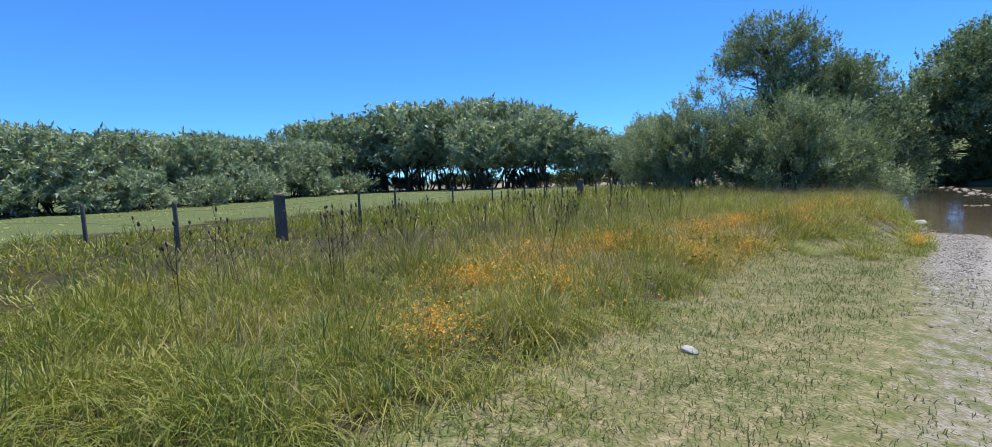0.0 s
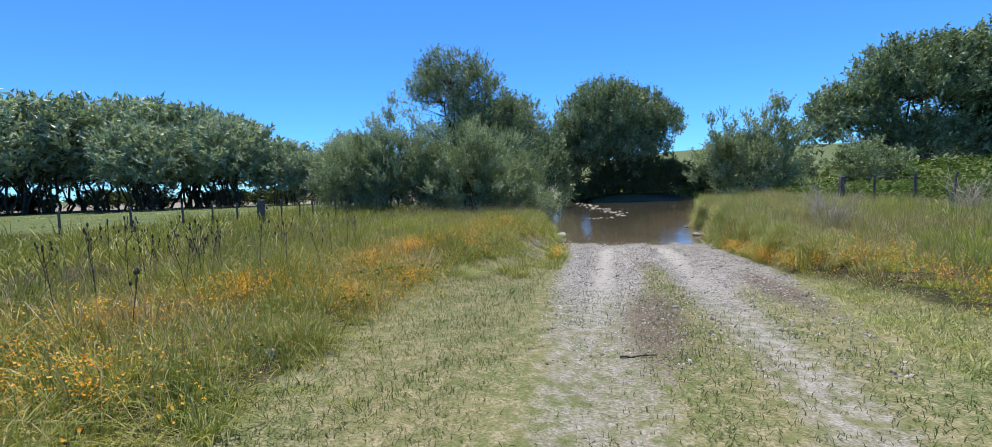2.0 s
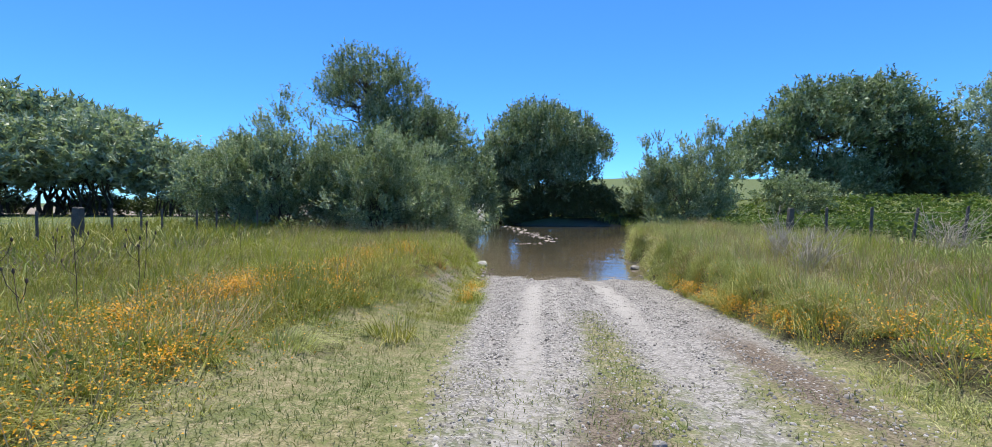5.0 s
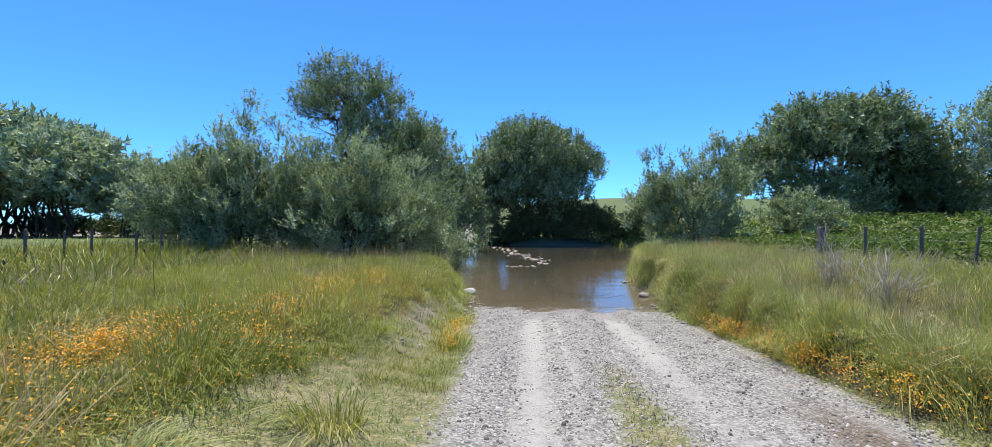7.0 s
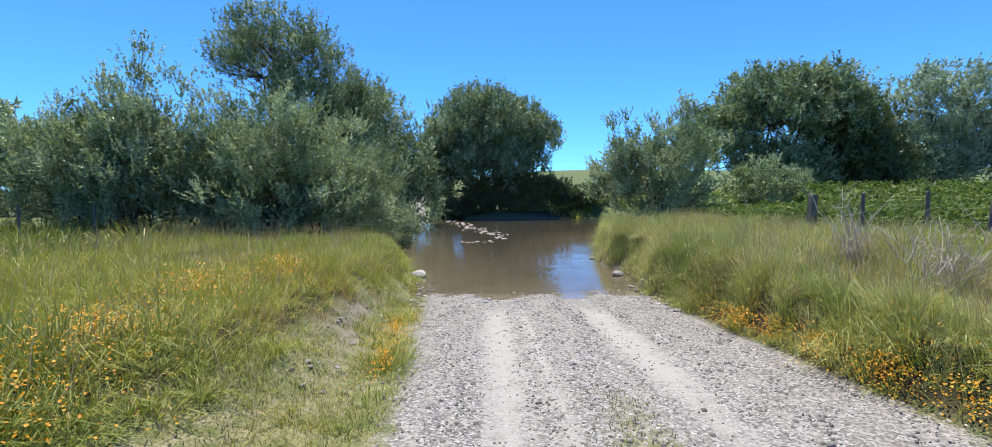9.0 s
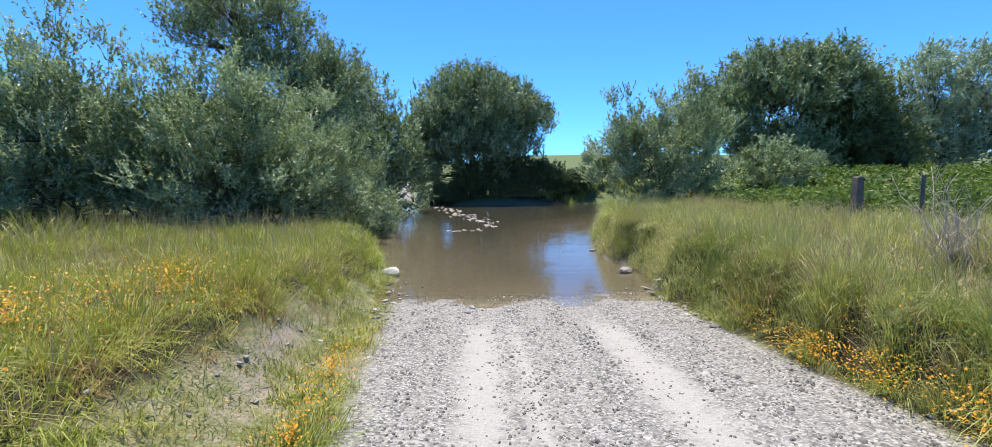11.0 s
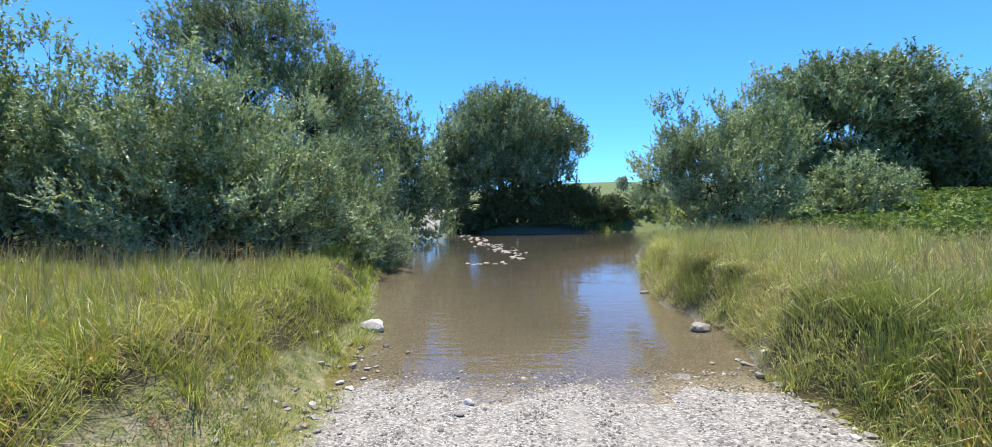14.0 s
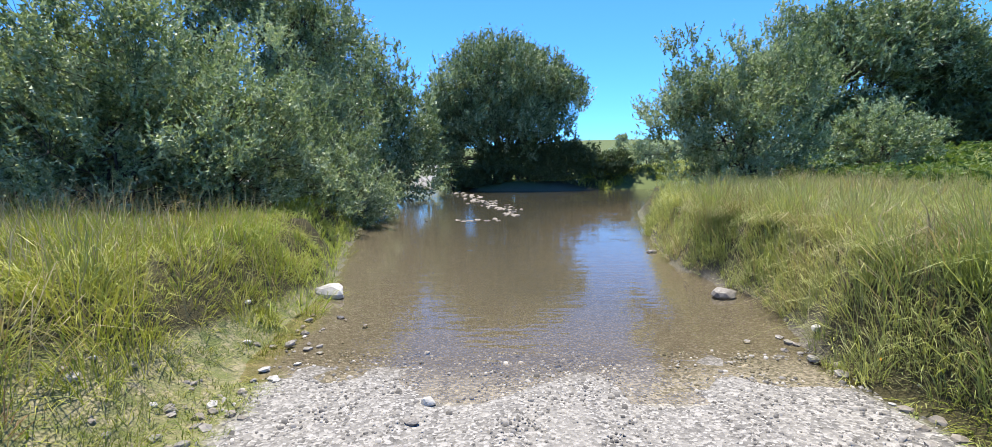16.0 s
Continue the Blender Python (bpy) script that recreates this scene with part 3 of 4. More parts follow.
for x, y, w, h, seed in [(-17.5, 31, 2.2, 5.0, 37), (-20.5, 34, 2.2, 5.4, 38), (-15.4, 27.5, 1.7, 3.9, 39)]:
    plant(grow_tree("young_willow", [(0, 0, h * 0.6, w, 1.9, h * 0.4)], 200, 5, 11, 0.19, 0.34, 0.6, seed, M_FARLEAF, 5, 0.07, 0.4, 0.9, 2.4, 0.9, 0.18),
          x, y, "young grey-green willow with thin bare stems", "tree", "young willows behind the fence")

# right bank
plant(grow_tree("willow_shrub", [(0, 0, 2.2, 2.6, 2.1, 2.2), (1.0, 0, 3.0, 1.9, 1.8, 1.9), (-1.6, 0, 2.6, 1.2, 1.4, 1.9), (0, 0, 1.0, 2.9, 2.3, 1.3)], 300, 14, 20, 0.095, 0.46, 0.62, 51, M_SHRUB, 7, 0.05, 0.35, 1.1, 2.4, -0.2, 0.22),
      7.7, 29.3, "loose willow shrub with long upright shoots on the bank", "shrub")
plant(grow_tree("willow_shrub", [(0, 0, 1.3, 2.3, 1.8, 1.3)], 260, 6, 14, 0.13, 0.42, 0.4, 52, M_SHRUB, 5, 0.04, 0.3, 0.8, 2.4, 0.0, 0.12),
      15.2, 33.4, "low rounded willow shrub in rough grass", "shrub")
plant(grow_tree("willow_tree", [(0, 0, 10.0, 6.0, 5, 5.2), (-5.4, 0, 6.8, 4.6, 4, 4.4), (4.6, 0, 10.2, 5.0, 4.6, 5.2), (1, 0, 4.6, 5.0, 4, 3.2)], 2000, 5, 11, 0.3, 0.42, 1.05, 53, M_WILLOW, 6, 0.24, 0.8, 0.8, 2.4, 1.2, 0.07),
      28.5, 55, "broad round-topped willow tree in the meadow", "tree", "willows in the meadow")
plant(grow_tree("willow_tree", [(0, 0, 7.4, 4.8, 4.6, 6.0), (2.2, 0, 4.4, 4.2, 4.6, 4.4)], 1300, 5, 9, 0.34, 0.42, 1.0, 54, M_DARKLEAF, 6, 0.24, 0.8, 0.8, 2.2, 0.2, 0.12),
      37.2, 56, "dense dark willow tree with branches down to the grass", "tree", "willows in the meadow")
plant(grow_tree("willow_tree", [(0, 0, 9.6, 7.4, 5, 5.6), (4, 0, 6.0, 5, 5, 4), (-3, 0, 4.6, 4.6, 5, 3.6), (0, 0, 2.6, 6, 5, 2.4)], 1300, 5, 9, 0.36, 0.42, 1.1, 55, M_FARLEAF, 6, 0.24, 0.9, 0.8, 2.4, 0.2, 0.12),
      55, 64, "wide willow tree with a spreading crown", "tree", "willows in the meadow")
plant(grow_tree("bush", [(0, 0, 2.0, 2.0, 1.8, 2.2)], 110, 5, 9, 0.4, 0.4, 0.6, 56, M_FARLEAF, 3, 0.1, 0.3, 0.8, 2.0, 0.0), 33, 150, "single round bush on the hill pasture", "bush")
plant(grow_tree("bush", [(0, 0, 1.4, 3.4, 2.4, 1.3)], 120, 4, 9, 0.34, 0.36, 0.6, 57, M_FARLEAF, 3, 0.06, 0.5, 0.7, 2.0, 0.0), 15.5, 66, "low bush on the far bank", "bush")
plant(grow_tree("bush", [(0, 0, 1.2, 3.0, 2.0, 1.2)], 110, 4, 9, 0.34, 0.36, 0.6, 58, M_FARLEAF, 3, 0.06, 0.5, 0.7, 2.0, 0.0), 20.5, 62, "low bush on the far bank", "bush")

# wood beyond the left pasture: umbrella-shaped crowns on dark bare stems
grove = [grow_tree("grove_tree", [(0, 0, 6.4, 5.8, 5.0, 3.1), (3.2, 0, 4.2, 3.8, 4, 2.7), (-3.4, 0, 4.3, 3.6, 4, 2.7), (0, 0, 3.4, 4.5, 4, 1.8)], 660, 5, 6, 0.48, 0.44, 1.0, 61, M_FARLEAF, 12, 0.12, 1.3, 0.6, 2.2, 1.3, 0.12),
         grow_tree("grove_tree", [(0, 0, 5.6, 5.0, 4.6, 3.0), (2.6, 0, 3.6, 3.4, 3.6, 2.5), (-2.6, 0, 3.8, 3.2, 3.6, 2.5), (0, 0, 3.0, 4.0, 4, 1.7)], 600, 5, 6, 0.48, 0.44, 1.0, 62, M_FARLEAF, 11, 0.11, 1.2, 0.6, 2.2, 1.2, 0.14)]
GROVE_AT = [(-52, 41, 0, 1.22), (-45, 44, 0, 1.12), (-38.5, 42, 1, 1.0), (-58, 36, 1, 1.36), (-64, 33, 0, 1.12), (-33, 43, 1, 0.74), (-68, 27, 1, 1.15), (-44, 37.5, 1, 0.95), (-28.5, 42.5, 1, 0.58), (-50, 48, 0, 1.2), (-62, 42, 0, 1.2), (-70, 36, 0, 1.1)]
for k, (x, y, kind, s) in enumerate(GROVE_AT):
    ob = copy_thing(grove[kind], pose(x, y, ground_at(x, y), 0, 0, 70 * k))
    ob.scale = (s, s, s)
    tagged(ob, "wide-crowned willow of a grove, on bare dark stems", "tree", "willow grove")
LEFT_AT = [(-58, 20, 1, 0.84), (-55, 14, 0, 0.76), (-52, 8.5, 1, 0.84), (-50, 3, 0, 0.74), (-48, -2, 1, 0.82), (-47, -7, 0, 0.76), (-62, 24, 0, 0.84), (-47, -13, 1, 0.84), (-56, 5, 1, 0.9), (-54, -5, 0, 0.84), (-58, 11, 0, 0.84), (-53, -11, 1, 0.9)]
for k, (x, y, kind, s) in enumerate(LEFT_AT):
    ob = copy_thing(grove[kind], pose(x, y, ground_at(x, y) - 1.3 * s, 0, 0, 47 * k))
    ob.scale = (s, s, s)
    tagged(ob, "grey-green willow at the edge of the pasture", "tree", "trees along the pasture")
for ob in grove:
    for o in (*ob.children, ob):
        bpy.data.objects.remove(o)
# dark bushes added to stand in for the shade below the grove's crowns
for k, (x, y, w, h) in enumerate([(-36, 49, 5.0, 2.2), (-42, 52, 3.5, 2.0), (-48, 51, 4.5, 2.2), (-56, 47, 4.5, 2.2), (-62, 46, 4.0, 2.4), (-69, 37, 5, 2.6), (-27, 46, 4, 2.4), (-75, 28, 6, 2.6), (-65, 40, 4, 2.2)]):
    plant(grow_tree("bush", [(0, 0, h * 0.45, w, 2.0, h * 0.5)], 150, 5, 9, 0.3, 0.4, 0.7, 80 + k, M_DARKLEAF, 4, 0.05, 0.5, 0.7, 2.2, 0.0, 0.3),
          x, y, "dark undergrowth added as shade between the grove's stems", "bush", "undergrowth of the grove")
for k, (x, y, w, h) in enumerate([(-45, 3.5, 3.0, 3.4), (-49, 13, 3.0, 2.8), (-44.5, -4, 3.0, 2.8), (-54, 21, 3.0, 2.6), (-43.5, -10, 3.0, 2.8), (-47, 8, 3.0, 2.6), (-45, 0, 2.6, 2.4), (-57, 27, 3, 2.6)]):
    plant(grow_tree("bush", [(0, 0, h * 0.45, w, 2.0, h * 0.5)], 120, 5, 9, 0.3, 0.36, 0.6, 70 + k, M_FARLEAF, 4, 0.05, 0.5, 0.7, 2.2, 0.0),
          x, y, "rounded grey-green bush at the edge of the wood", "bush", "bushes along the pasture")


# ---- grass, flowers and weeds ----
def blades(name, at, high, wide, lean, seed, material, label, category="grass", droop=0.35, tone=None, fine=False):
    """Curved, tapering blades of 2 or, fine, 3 lengths. lean: (n, 2) metres by which the tip leans out; droop: how far it hangs over."""
    r = np.random.RandomState(seed)
    n = len(at)
    a = r.uniform(0, 2 * np.pi, n)
    side = np.stack([np.cos(a), np.sin(a), np.zeros(n)], 1) * (wide * 0.5)[:, None]
    out = np.concatenate([lean, np.zeros((n, 1))], 1)
    bow = droop * np.minimum(np.hypot(lean[:, 0], lean[:, 1]) / high, 1.2)
    us = (0.0, 0.42, 0.76, 1.0) if fine else (0.0, 0.6, 1.0)
    rows = []
    for u in us:
        c = at + out * u ** 1.6
        c[:, 2] += high * ((1 + 0.5 * bow) * u - 1.35 * bow * u * u)
        rows += [c - side * (1 - 0.35 * u), c + side * (1 - 0.35 * u)] if u < 1 else [c]
    k = len(rows)
    v = np.stack(rows, 1).reshape(-1, 3)
    i = np.arange(n)[:, None] * k
    quads = np.concatenate([i + np.array([[2 * q, 2 * q + 1, 2 * q + 3, 2 * q + 2]]) for q in range(len(us) - 2)])
    me = mesh_from(name, v, [quads, i + np.array([[k - 3, k - 2, k - 1]])], material)
    if tone is not None:
        me.attributes.new("tone", "FLOAT", "POINT").data.foreach_set("value", np.repeat(tone, k).astype(np.float32))
    return tagged(new(name, me), label, category, kind="stuff")


def scatter(n, x0, x1, y0, y1, keep, seed):
    """Random spots of a stretch of the plan where keep(x, y) is above chance."""
    r = np.random.RandomState(seed)
    x, y = r.uniform(x0, x1, n), r.uniform(y0, y1, n)
    ok = r.uniform(0, 1, n) < keep(x, y)
    return x[ok], y[ok], r


def tufts(name, spots, per, high, spread, wide, seed, material, label, category="grass", tall=None, wind=(0.06, 0.02), droop=0.6, fine=False, fan=1.0):
    """Tufts of blades that fan out from each spot."""
    x, y, r = spots
    n = len(x)
    big = r.uniform(0.5, 1.3, n) * np.clip(0.85 + 0.45 * W_MID(x + 50, y), 0.4, 1.5) * (tall(x, y) if tall else 1.0)
    k = np.repeat(np.arange(n), per)
    a, q = r.uniform(0, 2 * np.pi, n * per), np.sqrt(r.uniform(0, 1, n * per))
    px = x[k] + np.cos(a) * q * spread * big[k]
    py = y[k] + np.sin(a) * q * spread * big[k]
    h = high * big[k] * r.uniform(0.45, 1.15, n * per)
    gust = r.normal(0, 0.3, (n, 2))[k]   # each tuft leans its own way
    ln = np.stack([np.cos(a), np.sin(a)], 1) * (h * fan * (0.15 + 0.85 * q * r.uniform(0.2, 1.3, n * per)))[:, None] + (np.array(wind) / 0.5 + gust) * h[:, None] + r.normal(0, 0.07, (n * per, 2))
    at = np.stack([px, py, height(px, py) - 0.02], 1)
    return blades(name, at, h, wide * r.uniform(0.6, 1.3, n * per), ln, seed, material, label, category, droop, r.uniform(0, 1, n)[k], fine)


def left_mead(x, y):
    soil = np.exp(-(((x + 2.0 + 0.12 * (y - 14)) / 0.18) ** 2 + ((y - 14.2) / 1.9) ** 2))
    return smoothstep(-0.1, 0.5, tall_left(y) - x) * (1 - np.clip(1.2 * soil, 0, 1)) * (shore_distance(x, y) > 0.12)


def right_mead(x, y):
    return smoothstep(-0.05, 0.35, x - tall_right(y)) * (shore_distance(x, y) > 0.02)


def tall_by_edge_left(x, y):
    return 0.55 + 0.45 * smoothstep(0.0, 1.4, tall_left(y) - x) + 0.15 * W_BIG(x, y)


def tall_by_edge_right(x, y):
    return 0.3 + 0.7 * smoothstep(0.0, np.interp(y, [12, 15], [2.4, 1.2]), x - tall_right(y)) + 0.2 * smoothstep(14, 18, y) + 0.15 * W_BIG(x, y)


L_MEAD = "tall uncut meadow grass, green and yellow going to straw"
tufts("meadow_grass", scatter(1700, -4.6, -1.7, -3, 9, left_mead, 101), 32, 0.42, 0.2, 0.008, 201, M_GRASS, L_MEAD, tall=tall_by_edge_left, droop=0.85, fine=True)
tufts("meadow_grass", scatter(2100, -8, -4.4, -3.5, 12, left_mead, 121), 27, 0.44, 0.22, 0.01, 221, M_GRASS, L_MEAD, tall=tall_by_edge_left, droop=0.8)
tufts("meadow_grass", scatter(650, -4.6, -1.9, 8.6, 12, left_mead, 122), 34, 0.44, 0.22, 0.009, 222, M_GRASS, L_MEAD, tall=tall_by_edge_left, droop=0.8)
tufts("meadow_grass", scatter(2700, -8, -1.4, 11.8, 22.5, left_mead, 102), 25, 0.36, 0.18, 0.008, 202, M_LUSH, "lush yellow-green grass on the stream bank", tall=tall_by_edge_left, droop=0.8)
tufts("meadow_grass", scatter(2300, -18, -7.5, -5, 24, left_mead, 103), 13, 0.46, 0.34, 0.022, 203, M_GRASS, L_MEAD, tall=lambda x, y: 0.8 + 0.65 * smoothstep(1.5, 6, y))
tufts("bank_grass", scatter(2900, 3.2, 8.5, 1.5, 17, right_mead, 104), 30, 0.44, 0.2, 0.009, 204, M_BANK, "tall grey-green grass beside the track", tall=tall_by_edge_right, wind=(-0.03, 0.0), droop=0.8, fan=0.6)
tufts("bank_grass", scatter(2900, 3.2, 9, 16, 29, right_mead, 105), 28, 0.44, 0.2, 0.01, 205, M_SEDGE, "long bank grass hanging over the water", tall=tall_by_edge_right, wind=(-0.06, -0.03), droop=0.85, fan=0.6)
tufts("bank_grass", scatter(2800, 7, 40, 8, 56, right_mead, 106), 10, 0.42, 0.5, 0.045, 206, M_SEDGE, "rough grass of the right meadow")


tufts("bank_grass", scatter(1700, 3.2, 5.2, 9, 24, lambda x, y: right_mead(x, y) * smoothstep(1.3, 0.5, x - tall_right(y)), 117), 64, 0.44, 0.12, 0.0055, 217, M_SEDGE, "thick grass along the edge of the bank", wind=(-0.05, -0.02), droop=0.8, fine=True, fan=0.6)
tufts("grey_weeds", scatter(420, -11, -5.6, -1, 14, lambda x, y: np.exp(-((x + 7.4 + 0.12 * y) / 1.3) ** 2), 118), 16, 0.62, 0.2, 0.008, 218, M_GREYWEED, "grey dead weeds standing along the fence", "weeds", droop=0.3)
tufts("slope_grass", scatter(2000, -2.6, -1.0, 10.5, 19, lambda x, y: (x > tall_left(y) - 0.1) * (x < gravel_left(y) + 0.1) * (0.35 + 0.6 * (W_MID(x, y) > -0.1)) * (shore_distance(x, y) > 0.1), 119), 16, 0.17, 0.12, 0.006, 219, M_GRASS, "sparse low grass on the bare bank")


def verge_keep(x, y):
    return smoothstep(-0.1, 0.25, x - gravel_right(y)) * smoothstep(-0.25, 0.1, tall_right(y) - x) * (0.65 + 0.4 * W_MID(x, y)) * (shore_distance(x, y) > 0.2)


tufts("verge_grass", scatter(5200, 2.4, 4.9, 1, 17.5, verge_keep, 115), 14, 0.13, 0.1, 0.008, 215, M_SEDGE, "low green grass along the right edge of the track")
tufts("verge_grass", scatter(1500, -3.2, -1.0, -1, 12, lambda x, y: smoothstep(0.9, -0.1, x - tall_left(y)) * (W_MID(x, y) > 0.1), 116), 16, 0.13, 0.1, 0.008, 216, M_GRASS, "low tufts of grass along the left edge of the track")


tufts("bank_grass", scatter(1500, 7.8, 14, 0, 16, right_mead, 125), 11, 0.45, 0.3, 0.024, 225, M_SEDGE, "rough grass of the right meadow")
tufts("meadow_grass", scatter(1600, -16, -1.8, -12, -3, left_mead, 126), 10, 0.42, 0.32, 0.024, 226, M_GRASS, L_MEAD)
tufts("bank_grass", scatter(1300, 4, 14, -12, 2, right_mead, 127), 10, 0.42, 0.32, 0.024, 227, M_SEDGE, "rough grass of the right meadow")


def strip_keep(x, y):
    return smoothstep(0.0, 0.15, gravel_left(y) + 0.02 - x) * smoothstep(0.0, 0.1, x - gravel_left(y) + 0.6) * smoothstep(11.4, 13, y) * (1 - smoothstep(15.4, 16.6, y)) * (shore_distance(x, y) > 0.15)


tufts("verge_grass", scatter(520, -2.6, -0.9, 10, 18.5, strip_keep, 108), 20, 0.26, 0.16, 0.01, 208, M_LUSH, "low yellow-green grass between gravel and bare soil")
tufts("dry_grass", scatter(420, -8, -2.4, -2, 20, lambda x, y: left_mead(x, y) * (W_BIG(x + 9, y) > 0.35), 109), 40, 0.62, 0.2, 0.008, 209, M_STRAW, "dry straw-coloured tussocks in the meadow", droop=0.8)
tufts("dry_grass", scatter(700, 3.6, 9, 6, 26, lambda x, y: right_mead(x, y) * (W_BIG(x + 3, y) > 0.1), 110), 40, 0.62, 0.2, 0.008, 210, M_STRAW, "dry straw-coloured tussocks on the bank", wind=(-0.1, 0.0), droop=0.8)
tufts("rusty_grass", scatter(26, -5.6, -3.4, 2.4, 4.6, lambda x, y: np.exp(-((x + 4.4) ** 2 + (y - 3.4) ** 2) / 0.35), 114), 60, 0.62, 0.2, 0.007, 212, M_RUSTY, "reddish dry grass tussock in the meadow", droop=0.7)
tufts("pasture_grass", scatter(2800, -46, -12, -16, 38, lambda x, y: (W_BIG(x, y) > -0.2) * 0.9, 120), 9, 0.16, 0.4, 0.04, 220, M_SEDGE, "grazed pasture grass in low tufts")
tufts("bank_grass", scatter(1300, -16, 30, 60.5, 76, lambda x, y: (shore_distance(x, y) > 0.2) * (np.hypot(x + 10.5, y - 76) > 4), 107), 10, 0.4, 0.5, 0.06, 207, M_SEDGE, "rough grass on the far bank")
tufts("bank_tussocks", scatter(520, 3.5, 8.5, 12, 29, lambda x, y: right_mead(x, y) * smoothstep(5.0, 1.0, x - tall_right(y)), 161), 80, 0.66, 0.13, 0.006, 261, M_SEDGE, "pale grey-green grass tussocks arching over the bank", wind=(-0.03, -0.02), droop=0.75, fine=True, fan=0.6)
tufts("bank_tussocks", scatter(360, 3.6, 7.5, 11, 26, right_mead, 162), 64, 0.72, 0.11, 0.006, 262, M_STRAW, "bleached seed-bearing tussocks on the bank", wind=(-0.04, 0.0), droop=0.9, fan=0.6)
tufts("bank_tussocks", scatter(300, -7.5, -1.9, 11.5, 22, left_mead, 163), 80, 0.5, 0.12, 0.0055, 263, M_LUSH, "bright yellow-green grass tussocks on the stream bank", droop=0.85, fine=True)
tufts("meadow_tussocks", scatter(200, -7.5, -2.3, -1, 12, left_mead, 164), 60, 0.5, 0.13, 0.007, 264, M_GRASS, "yellowing grass tussocks in the meadow", droop=0.95, fine=True)
tufts("bank_grass", scatter(900, 7, 26, 56, 68, lambda x, y: (shore_distance(x, y) > 0.0) * (shore_distance(x, y) < 3), 165), 14, 0.75, 0.4, 0.05, 265, M_BANK, "green grass hanging over the far water's edge", droop=0.8)
tufts("bank_grass", scatter(520, 3.3, 5.0, 9, 17.5, lambda x, y: right_mead(x, y) * smoothstep(1.5, 0.2, x - tall_right(y)), 166), 50, 0.3, 0.13, 0.007, 266, M_LUSH, "yellow-green grass at the foot of the bank", wind=(-0.05, -0.03), droop=0.9, fine=True, fan=0.6)
tufts("bank_grass", scatter(900, -6, -1.8, 19.3, 31, lambda x, y: (shore_distance(x, y) > -0.02) * (shore_distance(x, y) < 1.5), 167), 26, 0.42, 0.16, 0.01, 267, M_BANK, "green grass along the water below the shrubs", wind=(0.05, 0.0), droop=0.85)
tufts("rusty_grass", scatter(46, -3.3, -1.8, 12.6, 17, left_mead, 168), 40, 0.3, 0.14, 0.006, 268, M_RUSTY, "reddish dry grass on the worn bank", droop=0.7)
# straw-coloured seed stalks
for name, spots, mat, h in (("seed_stalk", scatter(6500, -9, -2, -1, 21, left_mead, 111), M_STRAW, 0.54), ("seed_stalk", scatter(4200, 3.6, 9, 4, 26, right_mead, 112), M_STRAW, 0.66)):
    x, y, r = spots
    n = len(x)
    blades(name, np.stack([x, y, height(x, y)], 1), h * r.uniform(0.6, 1.2, n), np.full(n, 0.0065), r.normal(0, 0.2, (n, 2)), 211, mat, "thin dry straw-coloured grass stalks", "grass", 0.5)


# taller heads along the back of the bank
sx, sy, sr = scatter(1300, -9, -2.2, 16.5, 22, left_mead, 113)
blades("seed_stalk", np.stack([sx, sy, height(sx, sy)], 1), sr.uniform(0.45, 0.95, len(sx)), np.full(len(sx), 0.006), sr.normal(0, 0.22, (len(sx), 2)), 213, M_STRAW, "long dry grass heads before the shrubs", "grass", 0.6)


def tussock(x, y, high, wide, material, seed, label):
    ob = tufts("grass_tussock", (np.array([x]), np.array([y]), np.random.RandomState(seed)), 190, high, wide, 0.009, seed, material, label, droop=0.9, fine=True)
    del ob["kind"]
    return ob


tussock(-1.75, 9.3, 0.42, 0.24, M_GRASS, 151, "single dark green grass tussock on the verge")
tussock(-2.5, 8.2, 0.34, 0.24, M_SEDGE, 152, "grey-green grass tussock at the meadow's edge")
tussock(-4.1, 19.4, 0.5, 0.28, M_GREYWEED, 153, "brown withered grass tussock on the bank")
tussock(6.0, 17.6, 0.7, 0.3, M_STRAW, 154, "pale straw-coloured grass tussock on the bank")
tussock(4.6, 15.6, 0.55, 0.28, M_LUSH, 155, "yellow-green grass tussock at the bank's edge")
tussock(4.4, 18.4, 0.6, 0.3, M_STRAW, 156, "dry grass tussock leaning over the bank")
tussock(-2.7, 17.4, 0.5, 0.24, M_LUSH, 157, "bright green grass tussock near the water")
tussock(-2.2, 19.2, 0.45, 0.22, M_LUSH, 158, "bright green grass tussock near the water")
tufts("turf_tufts", scatter(2600, -3.2, -0.5, -1.5, 12, lambda x, y: smoothstep(0.0, 0.3, gravel_left(y) + 0.15 - x) * smoothstep(-0.2, 0.3, x - tall_left(y)) * 0.8, 123), 12, 0.07, 0.09, 0.007, 223, M_TURF, "short dry tufts on the worn verge")
tufts("turf_tufts", scatter(1500, 0.6, 4.2, -1, 9, lambda x, y: (np.exp(-((x - 1.0) / 0.3) ** 2) + smoothstep(1.9, 2.5, x)) * 0.6, 124), 12, 0.06, 0.09, 0.007, 224, M_TURF, "short green tufts growing on the track")


def turf_keep(x, y):
    inside = (x > tall_left(y) - 0.4) & (x < tall_right(y) + 0.2)
    track = smoothstep(0.0, 0.4, gravel_left(y) - x) + smoothstep(0.0, 0.35, x - gravel_right(y)) + 0.9 * np.exp(-((x - 1.0) / 0.25) ** 2) * (y < 12)
    worn = (x > gravel_left(y)) & (x < gravel_right(y)) & (y < 8)
    return np.clip(inside * (track + worn * (0.25 + 0.35 * W_BIG(x, y) + 0.35 * (x > 2))), 0, 1) * (shore_distance(x, y) > 0.3)


tx, ty, tr = scatter(135000, -3.4, 5, -1.0, 18, turf_keep, 121)
